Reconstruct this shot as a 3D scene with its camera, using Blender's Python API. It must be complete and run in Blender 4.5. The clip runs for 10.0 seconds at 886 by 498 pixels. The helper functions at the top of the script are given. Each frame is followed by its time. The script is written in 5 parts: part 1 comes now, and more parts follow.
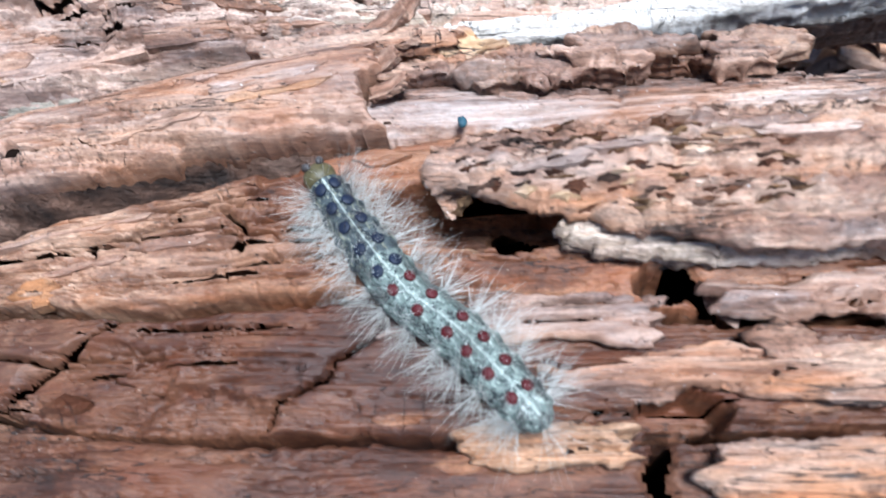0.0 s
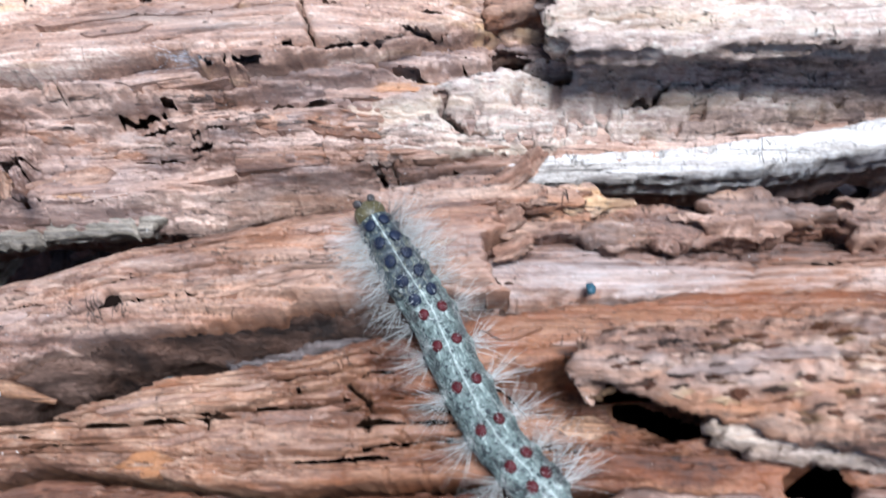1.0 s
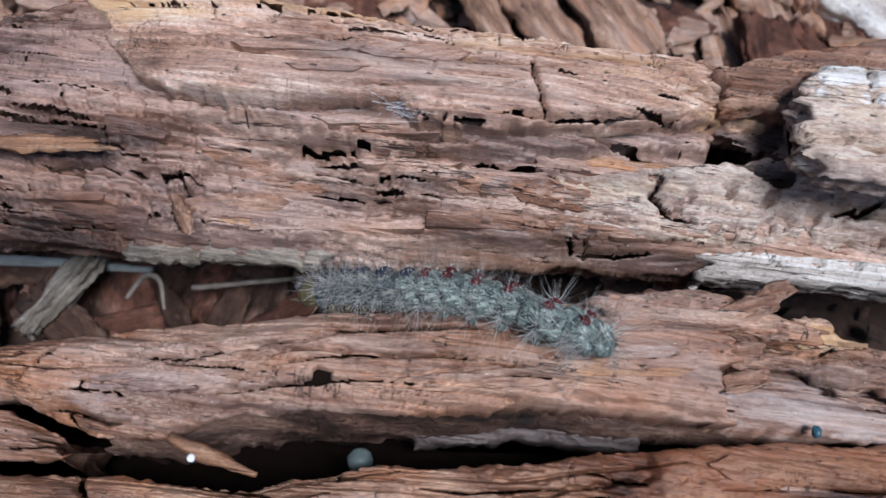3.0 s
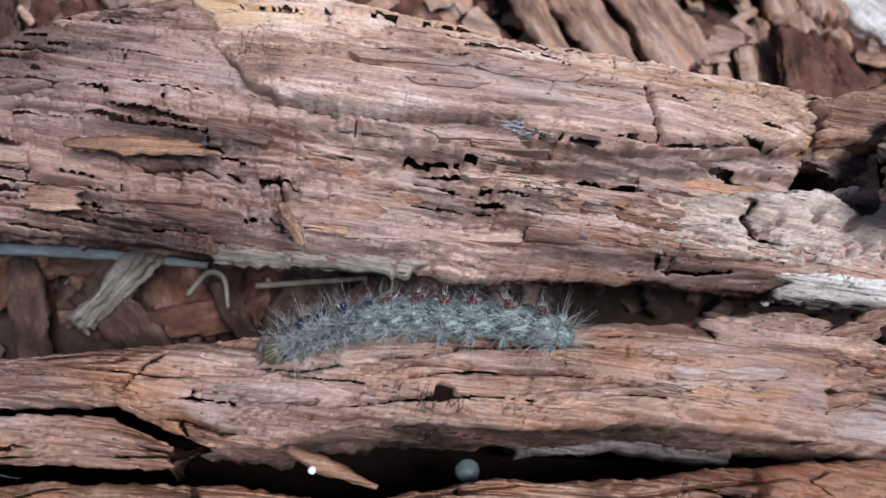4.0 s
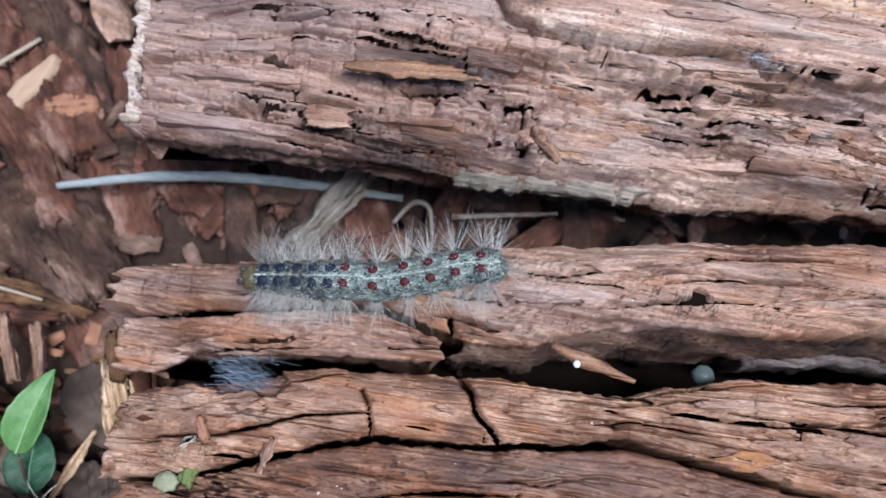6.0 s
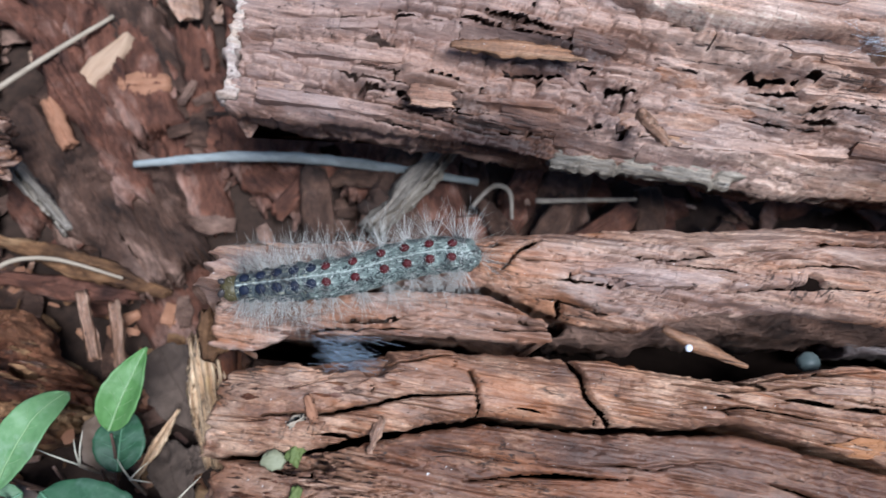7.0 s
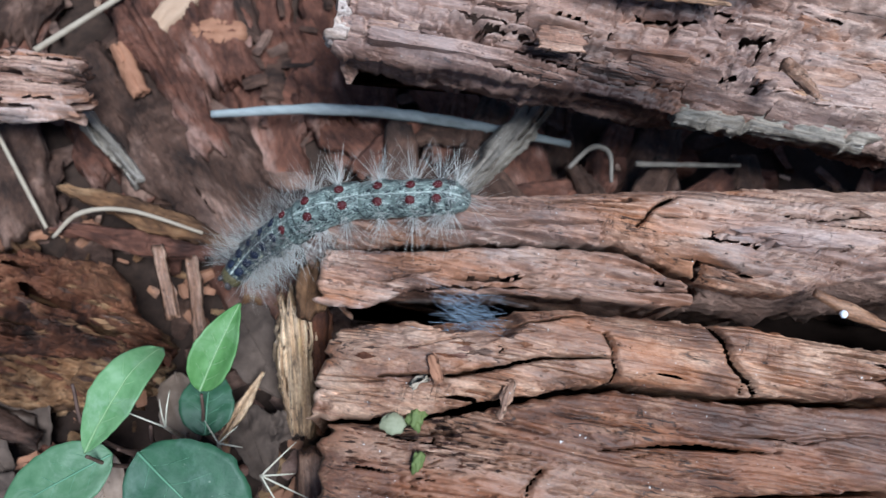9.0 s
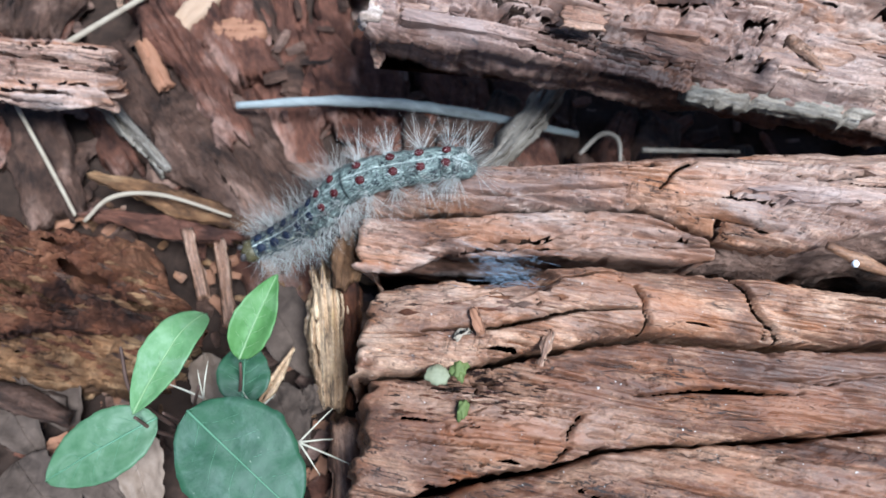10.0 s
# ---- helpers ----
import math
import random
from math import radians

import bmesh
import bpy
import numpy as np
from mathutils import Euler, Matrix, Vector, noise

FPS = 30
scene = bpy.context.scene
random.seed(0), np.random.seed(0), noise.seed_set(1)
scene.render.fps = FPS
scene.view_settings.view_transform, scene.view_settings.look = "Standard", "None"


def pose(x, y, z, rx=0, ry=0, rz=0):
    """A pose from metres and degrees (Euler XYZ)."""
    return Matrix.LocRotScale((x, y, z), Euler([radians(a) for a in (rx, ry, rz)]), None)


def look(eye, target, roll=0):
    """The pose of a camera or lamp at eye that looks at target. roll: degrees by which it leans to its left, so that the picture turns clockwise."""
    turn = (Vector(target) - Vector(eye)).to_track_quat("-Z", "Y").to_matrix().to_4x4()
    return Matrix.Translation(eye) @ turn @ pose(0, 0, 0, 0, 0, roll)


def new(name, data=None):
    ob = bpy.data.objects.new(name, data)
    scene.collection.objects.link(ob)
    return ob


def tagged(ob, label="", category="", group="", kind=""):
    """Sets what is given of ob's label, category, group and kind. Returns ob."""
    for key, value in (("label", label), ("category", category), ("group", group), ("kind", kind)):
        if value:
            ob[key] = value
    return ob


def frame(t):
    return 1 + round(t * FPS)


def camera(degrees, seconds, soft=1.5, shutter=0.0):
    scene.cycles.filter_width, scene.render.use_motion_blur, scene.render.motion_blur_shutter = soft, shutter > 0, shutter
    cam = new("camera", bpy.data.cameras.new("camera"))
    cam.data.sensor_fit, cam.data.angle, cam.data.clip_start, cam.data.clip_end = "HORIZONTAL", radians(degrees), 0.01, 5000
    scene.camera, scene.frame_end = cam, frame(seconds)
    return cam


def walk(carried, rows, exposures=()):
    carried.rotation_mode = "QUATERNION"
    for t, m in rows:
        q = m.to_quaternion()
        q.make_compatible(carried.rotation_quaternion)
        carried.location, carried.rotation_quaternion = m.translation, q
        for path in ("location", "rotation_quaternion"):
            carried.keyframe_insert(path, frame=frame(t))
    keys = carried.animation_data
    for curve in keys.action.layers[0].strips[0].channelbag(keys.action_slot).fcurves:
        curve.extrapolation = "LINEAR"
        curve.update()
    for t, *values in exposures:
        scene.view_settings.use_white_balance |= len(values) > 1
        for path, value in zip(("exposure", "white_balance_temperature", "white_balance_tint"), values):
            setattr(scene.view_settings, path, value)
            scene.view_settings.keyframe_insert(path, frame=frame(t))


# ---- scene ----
from mathutils.bvhtree import BVHTree
cam = camera(60.0, 10.0, shutter=0.35)
cam.data.dof.use_dof, cam.data.dof.focus_distance, cam.data.dof.aperture_fstop = True, 0.130, 24.0
PATH = [
    (0, (0.01223, -0.00545, 0.17182), (-0.00284, 0.06653, 0.04108), -11.72),
    (0.5, (0.00064, 0.00465, 0.17572), (-0.01244, 0.07756, 0.04529), -9.78),
    (1, (-0.00948, 0.01852, 0.18216), (-0.02170, 0.09093, 0.05137), -8.52),
    (1.5, (-0.01588, 0.03510, 0.19027), (-0.02878, 0.10499, 0.05817), -7.37),
    (2, (-0.02186, 0.04070, 0.19301), (-0.03534, 0.10625, 0.05876), -7.57),
    (2.5, (-0.03779, 0.04401, 0.19163), (-0.04716, 0.10320, 0.05412), -2.61),
    (4, (-0.08564, 0.04945, 0.19439), (-0.07471, 0.10021, 0.05366), 20.67),
    (4.5, (-0.09211, 0.04127, 0.19141), (-0.08418, 0.09530, 0.05170), 17.94),
    (5, (-0.09942, 0.03261, 0.19285), (-0.09245, 0.08113, 0.05108), 17.76),
    (5.5, (-0.11222, 0.02913, 0.19799), (-0.10606, 0.07683, 0.05591), 17.39),
    (7, (-0.14153, 0.02355, 0.19402), (-0.13546, 0.06906, 0.05122), 18.94),
    (7.5, (-0.15123, 0.01525, 0.19217), (-0.14479, 0.06017, 0.04919), 19.88),
    (8, (-0.15481, 0.01243, 0.19066), (-0.14956, 0.05699, 0.04753), 18.90),
    (8.5, (-0.15630, 0.01307, 0.18413), (-0.15158, 0.05812, 0.04114), 18.54),
    (9, (-0.16237, 0.01650, 0.18068), (-0.15468, 0.05992, 0.03731), 22.73),
    (9.5, (-0.16748, 0.00143, 0.17962), (-0.15779, 0.04806, 0.03738), 24.22),
    (10, (-0.17126, -0.00072, 0.18159), (-0.15953, 0.05128, 0.04139), 24.48),
]
EXPOSURE = [(0.0, 0.78, 5380, 5), (1.0, 0.52, 5430, 8), (1.5, 0.28, 5580, 10), (2.0, -0.09, 5630, 10), (2.5, -0.21, 5630, 10), (4.0, -0.05, 5630, 10), (5.5, 0.22, 5580, 10), (7.5, 0.16, 5460, 8), (8.0, 0.28, 5380, 7), (8.5, 0.27, 5320, 6), (9.0, 0.17, 5320, 5), (10.0, 0.57, 5320, 4)]
walk(cam, [(t, look(eye, target, roll)) for t, eye, target, roll in PATH], EXPOSURE)

# ---- light ----
world = bpy.data.worlds.new("sky")
scene.world = world
world.use_nodes = True
sky = world.node_tree.nodes.new("ShaderNodeTexSky")
sky.sky_type, sky.sun_disc = "NISHITA", False
sky.sun_elevation, sky.sun_rotation = radians(75), radians(130)
world.node_tree.links.new(sky.outputs["Color"], world.node_tree.nodes["Background"].inputs["Color"])
world.node_tree.nodes["Background"].inputs["Strength"].default_value = 0.064
sun = new("sun", bpy.data.lights.new("sun", "SUN"))
sun.data.energy, sun.data.angle, sun.data.color = 5.0, radians(20), (1.0, 0.985, 0.97)
sun.matrix_world = look((0.20, -0.17, 0.965), (0, 0, 0))


# ---- materials ----
def material(name, rough=0.8):
    m = bpy.data.materials.new(name)
    m.use_nodes = True
    b = m.node_tree.nodes["Principled BSDF"]
    b.inputs["Roughness"].default_value = rough
    b.inputs["Specular IOR Level"].default_value = 0.3
    return m, m.node_tree, b


def node(nt, kind, **values):
    n = nt.nodes.new(kind)
    for k, v in values.items():
        n.inputs[k.replace("_", " ")].default_value = v
    return n


def ramp(nt, fac, stops):
    n = nt.nodes.new("ShaderNodeValToRGB")
    e = n.color_ramp.elements
    while len(e) < len(stops):
        e.new(0.5)
    for item, (p, c) in zip(e, stops):
        item.position, item.color = p, (*c, 1)
    nt.links.new(fac, n.inputs["Fac"])
    return n.outputs["Color"]


def mix(nt, fac, a, b, blend="MIX"):
    n = nt.nodes.new("ShaderNodeMix")
    n.data_type, n.blend_type = "RGBA", blend
    for value, slot in ((fac, n.inputs[0]), (a, n.inputs[6]), (b, n.inputs[7])):
        if isinstance(value, (int, float)):
            slot.default_value = value
        elif isinstance(value, tuple):
            slot.default_value = (*value, 1)
        else:
            nt.links.new(value, slot)
    return n.outputs[2]


def coords(nt, stretch):
    tc = nt.nodes.new("ShaderNodeTexCoord")
    mp = nt.nodes.new("ShaderNodeMapping")
    mp.inputs["Scale"].default_value = stretch
    nt.links.new(tc.outputs["Object"], mp.inputs["Vector"])
    return mp.outputs["Vector"]


def noise_tex(nt, vec, scale, detail=6.0, rough=0.6, distort=0.0):
    n = node(nt, "ShaderNodeTexNoise", Scale=scale, Detail=detail, Roughness=rough, Distortion=distort)
    nt.links.new(vec, n.inputs["Vector"])
    return n.outputs["Fac"]


def wood(name, dark, mid, light, grey=(0.30, 0.23, 0.21), bleach=(0.66, 0.58, 0.54), greyness=0.3, bleaching=0.4, rough=0.54, bump=1.0, x_darken=None, run=1.0, golden=0.75, blotch=0.0):
    """Rotten wood: long fibres along x over soft broad bands, golden, nearly black, grey and bleached zones that fade into each other,
    fine checks along and across the grain, pits, dust and small dark stains."""
    m, nt, b = material(name, rough)
    b.inputs["Specular IOR Level"].default_value = 0.5
    fibre = noise_tex(nt, coords(nt, (0.03 * run, 1, 0.5)), 1900, 6, 0.7, 0.1)
    streak = noise_tex(nt, coords(nt, (0.04 * run, 1, 0.5)), 420, 7, 0.68, 0.2)
    broad = noise_tex(nt, coords(nt, (0.10 * run, 1, 0.6)), 95, 5, 0.6, 0.5)
    zone = noise_tex(nt, coords(nt, (0.45, 1, 0.8)), 38, 6, 0.62, 0.6)
    patch = noise_tex(nt, coords(nt, (0.35, 1, 0.6)), 62, 7, 0.68, 0.5)
    patch2 = noise_tex(nt, coords(nt, (0.25, 1, 0.6)), 88, 9, 0.74, 0.5)
    speck = noise_tex(nt, coords(nt, (0.45, 1, 1)), 900, 4, 0.65)

    def weighted(pairs):
        total = None
        for value, amount in pairs:
            step = nt.nodes.new("ShaderNodeMath")
            step.operation = "MULTIPLY_ADD"
            step.inputs[1].default_value = amount
            nt.links.new(value, step.inputs[0])
            if total is None:
                step.inputs[2].default_value = 0.0
            else:
                nt.links.new(total, step.inputs[2])
            total = step.outputs[0]
        return total

    mottle = noise_tex(nt, coords(nt, (0.5, 1, 0.9)), 210, 8, 0.75, 0.6)
    val = weighted([(streak, 0.42 - 0.24 * blotch), (broad, 0.34 - 0.12 * blotch), (zone, 0.24 + 0.06 * blotch), (mottle, 0.30 * blotch)])
    lerp = lambda p, q, f: tuple(x * (1 - f) + y * f for x, y in zip(p, q))
    gold = (min(0.60, 2.0 * mid[0]), min(0.42, 1.6 * mid[1]), min(0.32, 1.0 * mid[2]))
    col = ramp(nt, val, [(0.37, lerp(dark, (0, 0, 0), 0.2)), (0.43, lerp(dark, mid, 0.55)), (0.475, mid), (0.525, lerp(mid, light, 0.6)), (0.595, light)])
    fine = ramp(nt, fibre, [(0.28, (0.24, 0.23, 0.22)), (0.5, (0.52, 0.52, 0.52)), (0.72, (0.78, 0.77, 0.76))])
    col = mix(nt, 0.95 - 0.45 * blotch, col, fine, "OVERLAY")
    grit = noise_tex(nt, coords(nt, (0.5, 1, 1)), 2400, 4, 0.7)
    col = mix(nt, 0.6, col, ramp(nt, grit, [(0.30, (0.2,) * 3), (0.5, (0.5,) * 3), (0.7, (0.82,) * 3)]), "OVERLAY")
    tint = weighted([(broad, 0.5), (noise_tex(nt, coords(nt, (0.2, 1, 0.6)), 150, 6, 0.66, 0.5), 0.5)])
    col = mix(nt, ramp(nt, tint, [(0.50, (0, 0, 0)), (0.60, (golden,) * 3)]), col, mix(nt, fibre, tuple(0.5 * c for c in gold), tuple(1.35 * c for c in gold)))
    g = ramp(nt, patch, [(0.45, (0, 0, 0)), (0.63, (greyness,) * 3)])
    col = mix(nt, g, col, mix(nt, fibre, tuple(0.45 * c for c in grey), tuple(1.6 * c for c in grey)))
    w = ramp(nt, patch2, [(0.52, (0, 0, 0)), (0.66, (bleaching,) * 3)])
    col = mix(nt, w, col, mix(nt, fibre, tuple(0.5 * c for c in bleach), tuple(1.35 * c for c in bleach)))
    deep = tuple(0.5 * p + 0.05 * q for p, q in zip(dark, mid))
    col = mix(nt, ramp(nt, weighted([(zone, 0.5), (patch2, 0.5)]), [(0.36, (0.85,) * 3), (0.435, (0, 0, 0))]), col, mix(nt, fibre, deep, tuple(2.6 * c for c in dark)))
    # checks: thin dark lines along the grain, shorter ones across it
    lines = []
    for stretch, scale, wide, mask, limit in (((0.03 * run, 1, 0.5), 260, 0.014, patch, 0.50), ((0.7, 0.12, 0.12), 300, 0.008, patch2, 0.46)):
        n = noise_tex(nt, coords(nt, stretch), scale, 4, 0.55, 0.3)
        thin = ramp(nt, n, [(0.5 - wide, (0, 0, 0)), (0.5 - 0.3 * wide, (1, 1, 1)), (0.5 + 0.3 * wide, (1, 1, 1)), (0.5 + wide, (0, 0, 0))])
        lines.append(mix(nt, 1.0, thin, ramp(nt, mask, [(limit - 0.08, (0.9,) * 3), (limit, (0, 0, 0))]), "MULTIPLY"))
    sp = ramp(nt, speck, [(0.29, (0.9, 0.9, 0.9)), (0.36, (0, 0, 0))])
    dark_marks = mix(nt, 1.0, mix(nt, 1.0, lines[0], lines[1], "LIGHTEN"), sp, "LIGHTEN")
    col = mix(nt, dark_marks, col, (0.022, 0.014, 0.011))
    stain = mix(nt, 1.0, ramp(nt, noise_tex(nt, coords(nt, (1, 1, 1)), 330, 4, 0.7, 0.4), [(0.62, (0, 0, 0)), (0.70, (0.75,) * 3)]), ramp(nt, zone, [(0.46, (0, 0, 0)), (0.56, (1,) * 3)]), "MULTIPLY")
    col = mix(nt, stain, col, (0.045, 0.042, 0.045))
    dust = noise_tex(nt, coords(nt, (1, 1, 1)), 1500, 2, 0.5)
    col = mix(nt, ramp(nt, dust, [(0.735, (0, 0, 0)), (0.76, (0.9,) * 3)]), col, (0.70, 0.68, 0.65))
    # darker brown along x; part of it is uneven light put into the colour
    if x_darken:
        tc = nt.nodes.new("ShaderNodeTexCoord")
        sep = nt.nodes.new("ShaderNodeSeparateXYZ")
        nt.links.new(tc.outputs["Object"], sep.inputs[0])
        darken_by_x = nt.nodes.new("ShaderNodeMapRange")
        darken_by_x.inputs[1].default_value, darken_by_x.inputs[2].default_value = x_darken[0] * 0.001, x_darken[1] * 0.001
        nt.links.new(sep.outputs["X"], darken_by_x.inputs[0])
        col = mix(nt, darken_by_x.outputs[0], col, mix(nt, 1.0, col, x_darken[2], "MULTIPLY"))
    nt.links.new(col, b.inputs["Base Color"])
    nt.links.new(ramp(nt, patch, [(0.35, (rough + 0.12,) * 3), (0.62, (rough - 0.16,) * 3)]), b.inputs["Roughness"])
    h = mix(nt, 0.6 * blotch, mix(nt, 0.5, fibre, streak), mottle)
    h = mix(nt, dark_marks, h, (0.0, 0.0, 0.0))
    bp = node(nt, "ShaderNodeBump", Strength=min(1.0, 0.75 * bump), Distance=0.0006 * bump)
    nt.links.new(h, bp.inputs["Height"])
    bp2 = node(nt, "ShaderNodeBump", Strength=0.7, Distance=0.0005 * bump)
    nt.links.new(mix(nt, 0.5, speck, grit), bp2.inputs["Height"])
    nt.links.new(bp.outputs["Normal"], bp2.inputs["Normal"])
    nt.links.new(bp2.outputs["Normal"], b.inputs["Normal"])
    return m


def bark(name, dark, mid, pale):
    """Rough flaking bark: blotches, fine grain, dark pits, lumpy relief."""
    m, nt, b = material(name, 0.7)
    big = noise_tex(nt, coords(nt, (0.6, 1, 1)), 55, 6, 0.65, 0.6)
    lump = noise_tex(nt, coords(nt, (0.5, 1, 1)), 190, 7, 0.7, 0.4)
    fine = noise_tex(nt, coords(nt, (0.5, 1, 1)), 1100, 5, 0.7)
    col = ramp(nt, big, [(0.36, dark), (0.5, mid), (0.66, pale)])
    col = mix(nt, 0.85, col, ramp(nt, lump, [(0.32, (0.18, 0.17, 0.17)), (0.5, (0.5, 0.5, 0.5)), (0.68, (0.74, 0.73, 0.72))]), "OVERLAY")
    col = mix(nt, 0.5, col, ramp(nt, fine, [(0.32, (0.25, 0.25, 0.25)), (0.66, (0.75, 0.75, 0.75))]), "OVERLAY")
    nt.links.new(col, b.inputs["Base Color"])
    bp = node(nt, "ShaderNodeBump", Strength=1.0, Distance=0.0026)
    nt.links.new(lump, bp.inputs["Height"])
    bp2 = node(nt, "ShaderNodeBump", Strength=0.6, Distance=0.0004)
    nt.links.new(fine, bp2.inputs["Height"])
    nt.links.new(bp.outputs["Normal"], bp2.inputs["Normal"])
    nt.links.new(bp2.outputs["Normal"], b.inputs["Normal"])
    return m


def plain(name, a, b_, scale=400.0, rough=0.7, bump=0.3, stretch=(1, 1, 1)):
    m, nt, b = material(name, rough)
    n = noise_tex(nt, coords(nt, stretch), scale, 6, 0.65)
    n2 = noise_tex(nt, coords(nt, stretch), scale * 0.2, 3, 0.6)
    col = mix(nt, n2, ramp(nt, n, [(0.32, a), (0.68, b_)]), tuple(0.5 * (p + q) for p, q in zip(a, b_)))
    nt.links.new(col, b.inputs["Base Color"])
    bp = node(nt, "ShaderNodeBump", Strength=bump, Distance=0.0004)
    nt.links.new(n, bp.inputs["Height"])
    nt.links.new(bp.outputs["Normal"], b.inputs["Normal"])
    return m


WOOD = wood("rotten_wood", (0.050, 0.024, 0.017), (0.210, 0.101, 0.058), (0.54, 0.35, 0.245), bleach=(0.64, 0.51, 0.43), greyness=0.45, bleaching=0.45, run=2.2, golden=0.6, blotch=0.6, x_darken=(-78, -50, (0.86, 0.78, 0.72)))
WOOD_RED = wood("red_rotten_wood", (0.026, 0.010, 0.006), (0.128, 0.052, 0.026), (0.36, 0.205, 0.125), grey=(0.20, 0.12, 0.095), bleach=(0.50, 0.36, 0.28), greyness=0.3, bleaching=0.15, run=6.0, golden=0.7, blotch=1.0, x_darken=(-92, -50, (0.48, 0.35, 0.28)))
WOOD_ORANGE = wood("orange_rotten_wood", (0.032, 0.013, 0.008), (0.200, 0.090, 0.046), (0.58, 0.37, 0.245), grey=(0.24, 0.155, 0.125), bleach=(0.60, 0.45, 0.36), greyness=0.25, bleaching=0.3, run=5.0, golden=0.7, blotch=0.9, x_darken=(-60, -25, (0.60, 0.46, 0.37)))
# grey wood, its colour lowered further to imitate the shade of the gap
WOOD_DIM = wood("dimmed_inner_wood", (0.026, 0.018, 0.016), (0.055, 0.040, 0.037), (0.13, 0.10, 0.09), greyness=0.3, bleaching=0.1, golden=0.1)
WOOD_GOLD = wood("golden_rotten_wood", (0.05, 0.022, 0.012), (0.24, 0.115, 0.056), (0.46, 0.285, 0.175), grey=(0.20, 0.125, 0.095), bleach=(0.48, 0.34, 0.26), greyness=0.25, bleaching=0.2)
WOOD_BROWN = wood("brown_rotten_wood", (0.024, 0.012, 0.010), (0.175, 0.094, 0.064), (0.60, 0.42, 0.33), bleach=(0.48, 0.37, 0.31), greyness=0.55, bleaching=0.5, run=1.5, golden=0.5, blotch=0.3, x_darken=(-85, -125, (0.84, 0.78, 0.76)))
WOOD_TAN = wood("tan_outer_wood", (0.085, 0.040, 0.026), (0.39, 0.225, 0.152), (0.78, 0.58, 0.46), bleach=(0.70, 0.56, 0.46), greyness=0.2, bleaching=0.4, golden=0.75, blotch=0.4)
WOOD_SAND = wood("sandy_rotten_wood", (0.12, 0.075, 0.055), (0.37, 0.265, 0.20), (0.66, 0.53, 0.45), greyness=0.3, bleaching=0.5, bump=1.3, run=3.0, golden=0.25)
STICK = wood("split_golden_stick", (0.12, 0.06, 0.03), (0.38, 0.24, 0.13), (0.66, 0.49, 0.32), greyness=0.15, bleaching=0.3)
ROT = bark("crumbling_red_rot", (0.022, 0.008, 0.005), (0.125, 0.045, 0.021), (0.23, 0.105, 0.052))
ROT_GOLD = bark("crumbling_golden_rot", (0.03, 0.013, 0.007), (0.19, 0.095, 0.042), (0.40, 0.25, 0.13))
WOOD_GREY = wood("weathered_wood", (0.038, 0.020, 0.015), (0.180, 0.090, 0.058), (0.50, 0.335, 0.25), grey=(0.25, 0.17, 0.14), greyness=0.35, bleaching=0.55)
WOOD_LIP = wood("grey_bark_edge", (0.06, 0.052, 0.042), (0.22, 0.18, 0.138), (0.44, 0.385, 0.315), grey=(0.23, 0.20, 0.155), bleach=(0.54, 0.48, 0.40), greyness=0.4, bleaching=0.3, run=2.0, golden=0.1)
WOOD_BRANCH = wood("grey_branch_wood", (0.045, 0.036, 0.028), (0.16, 0.132, 0.104), (0.33, 0.285, 0.235), grey=(0.17, 0.155, 0.125), bleach=(0.38, 0.34, 0.28), greyness=0.4, bleaching=0.2, golden=0.15, blotch=0.5)
WOOD_PINK = wood("pinkish_weathered_wood", (0.075, 0.042, 0.033), (0.38, 0.26, 0.20), (0.74, 0.58, 0.48), greyness=0.3, bleaching=0.35, bump=1.4, run=3.0, golden=0.3)
WOOD_PALE = wood("bleached_wood", (0.16, 0.13, 0.11), (0.44, 0.39, 0.34), (0.78, 0.73, 0.68), greyness=0.4, bleaching=0.7, golden=0.1)
WOOD_CRUMB = wood("crumbly_wood", (0.085, 0.038, 0.024), (0.29, 0.148, 0.092), (0.56, 0.37, 0.265), greyness=0.3, bleaching=0.3, bump=1.5, run=2.5)
BARK = bark("red_bark", (0.038, 0.015, 0.010), (0.15, 0.061, 0.037), (0.29, 0.18, 0.14))
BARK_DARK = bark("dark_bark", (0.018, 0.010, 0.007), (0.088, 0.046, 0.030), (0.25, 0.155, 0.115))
CHIP_TAN = wood("tan_chip", (0.07, 0.036, 0.022), (0.23, 0.122, 0.073), (0.45, 0.295, 0.205), greyness=0.3, bleaching=0.2, run=2.5)
CHIP_ORANGE = plain("orange_chip", (0.17, 0.068, 0.034), (0.42, 0.215, 0.125), 330, 0.75, 0.8, (0.5, 1, 1))
CHIP_SMOOTH = plain("smooth_tan_chip", (0.30, 0.18, 0.105), (0.50, 0.355, 0.245), 260, 0.7, 0.4, (0.3, 1, 1))
# near-black without gloss: the darkness of deep gaps painted into the colour
GAP_SHADE = plain("painted_gap_shade", (0.004, 0.003, 0.0025), (0.014, 0.009, 0.007), 300, 0.95, 0.8)
GAP_SHADE.node_tree.nodes["Principled BSDF"].inputs["Specular IOR Level"].default_value = 0.0
SOIL = plain("soil", (0.012, 0.008, 0.006), (0.06, 0.034, 0.023), 420, 0.95, 1.0)
STEM = plain("grey_stem", (0.12, 0.13, 0.125), (0.42, 0.445, 0.435), 420, 0.8, 0.6, (0.4, 1, 1))
TWIG = plain("dry_twig", (0.055, 0.042, 0.034), (0.33, 0.285, 0.235), 260, 0.8, 1.0)
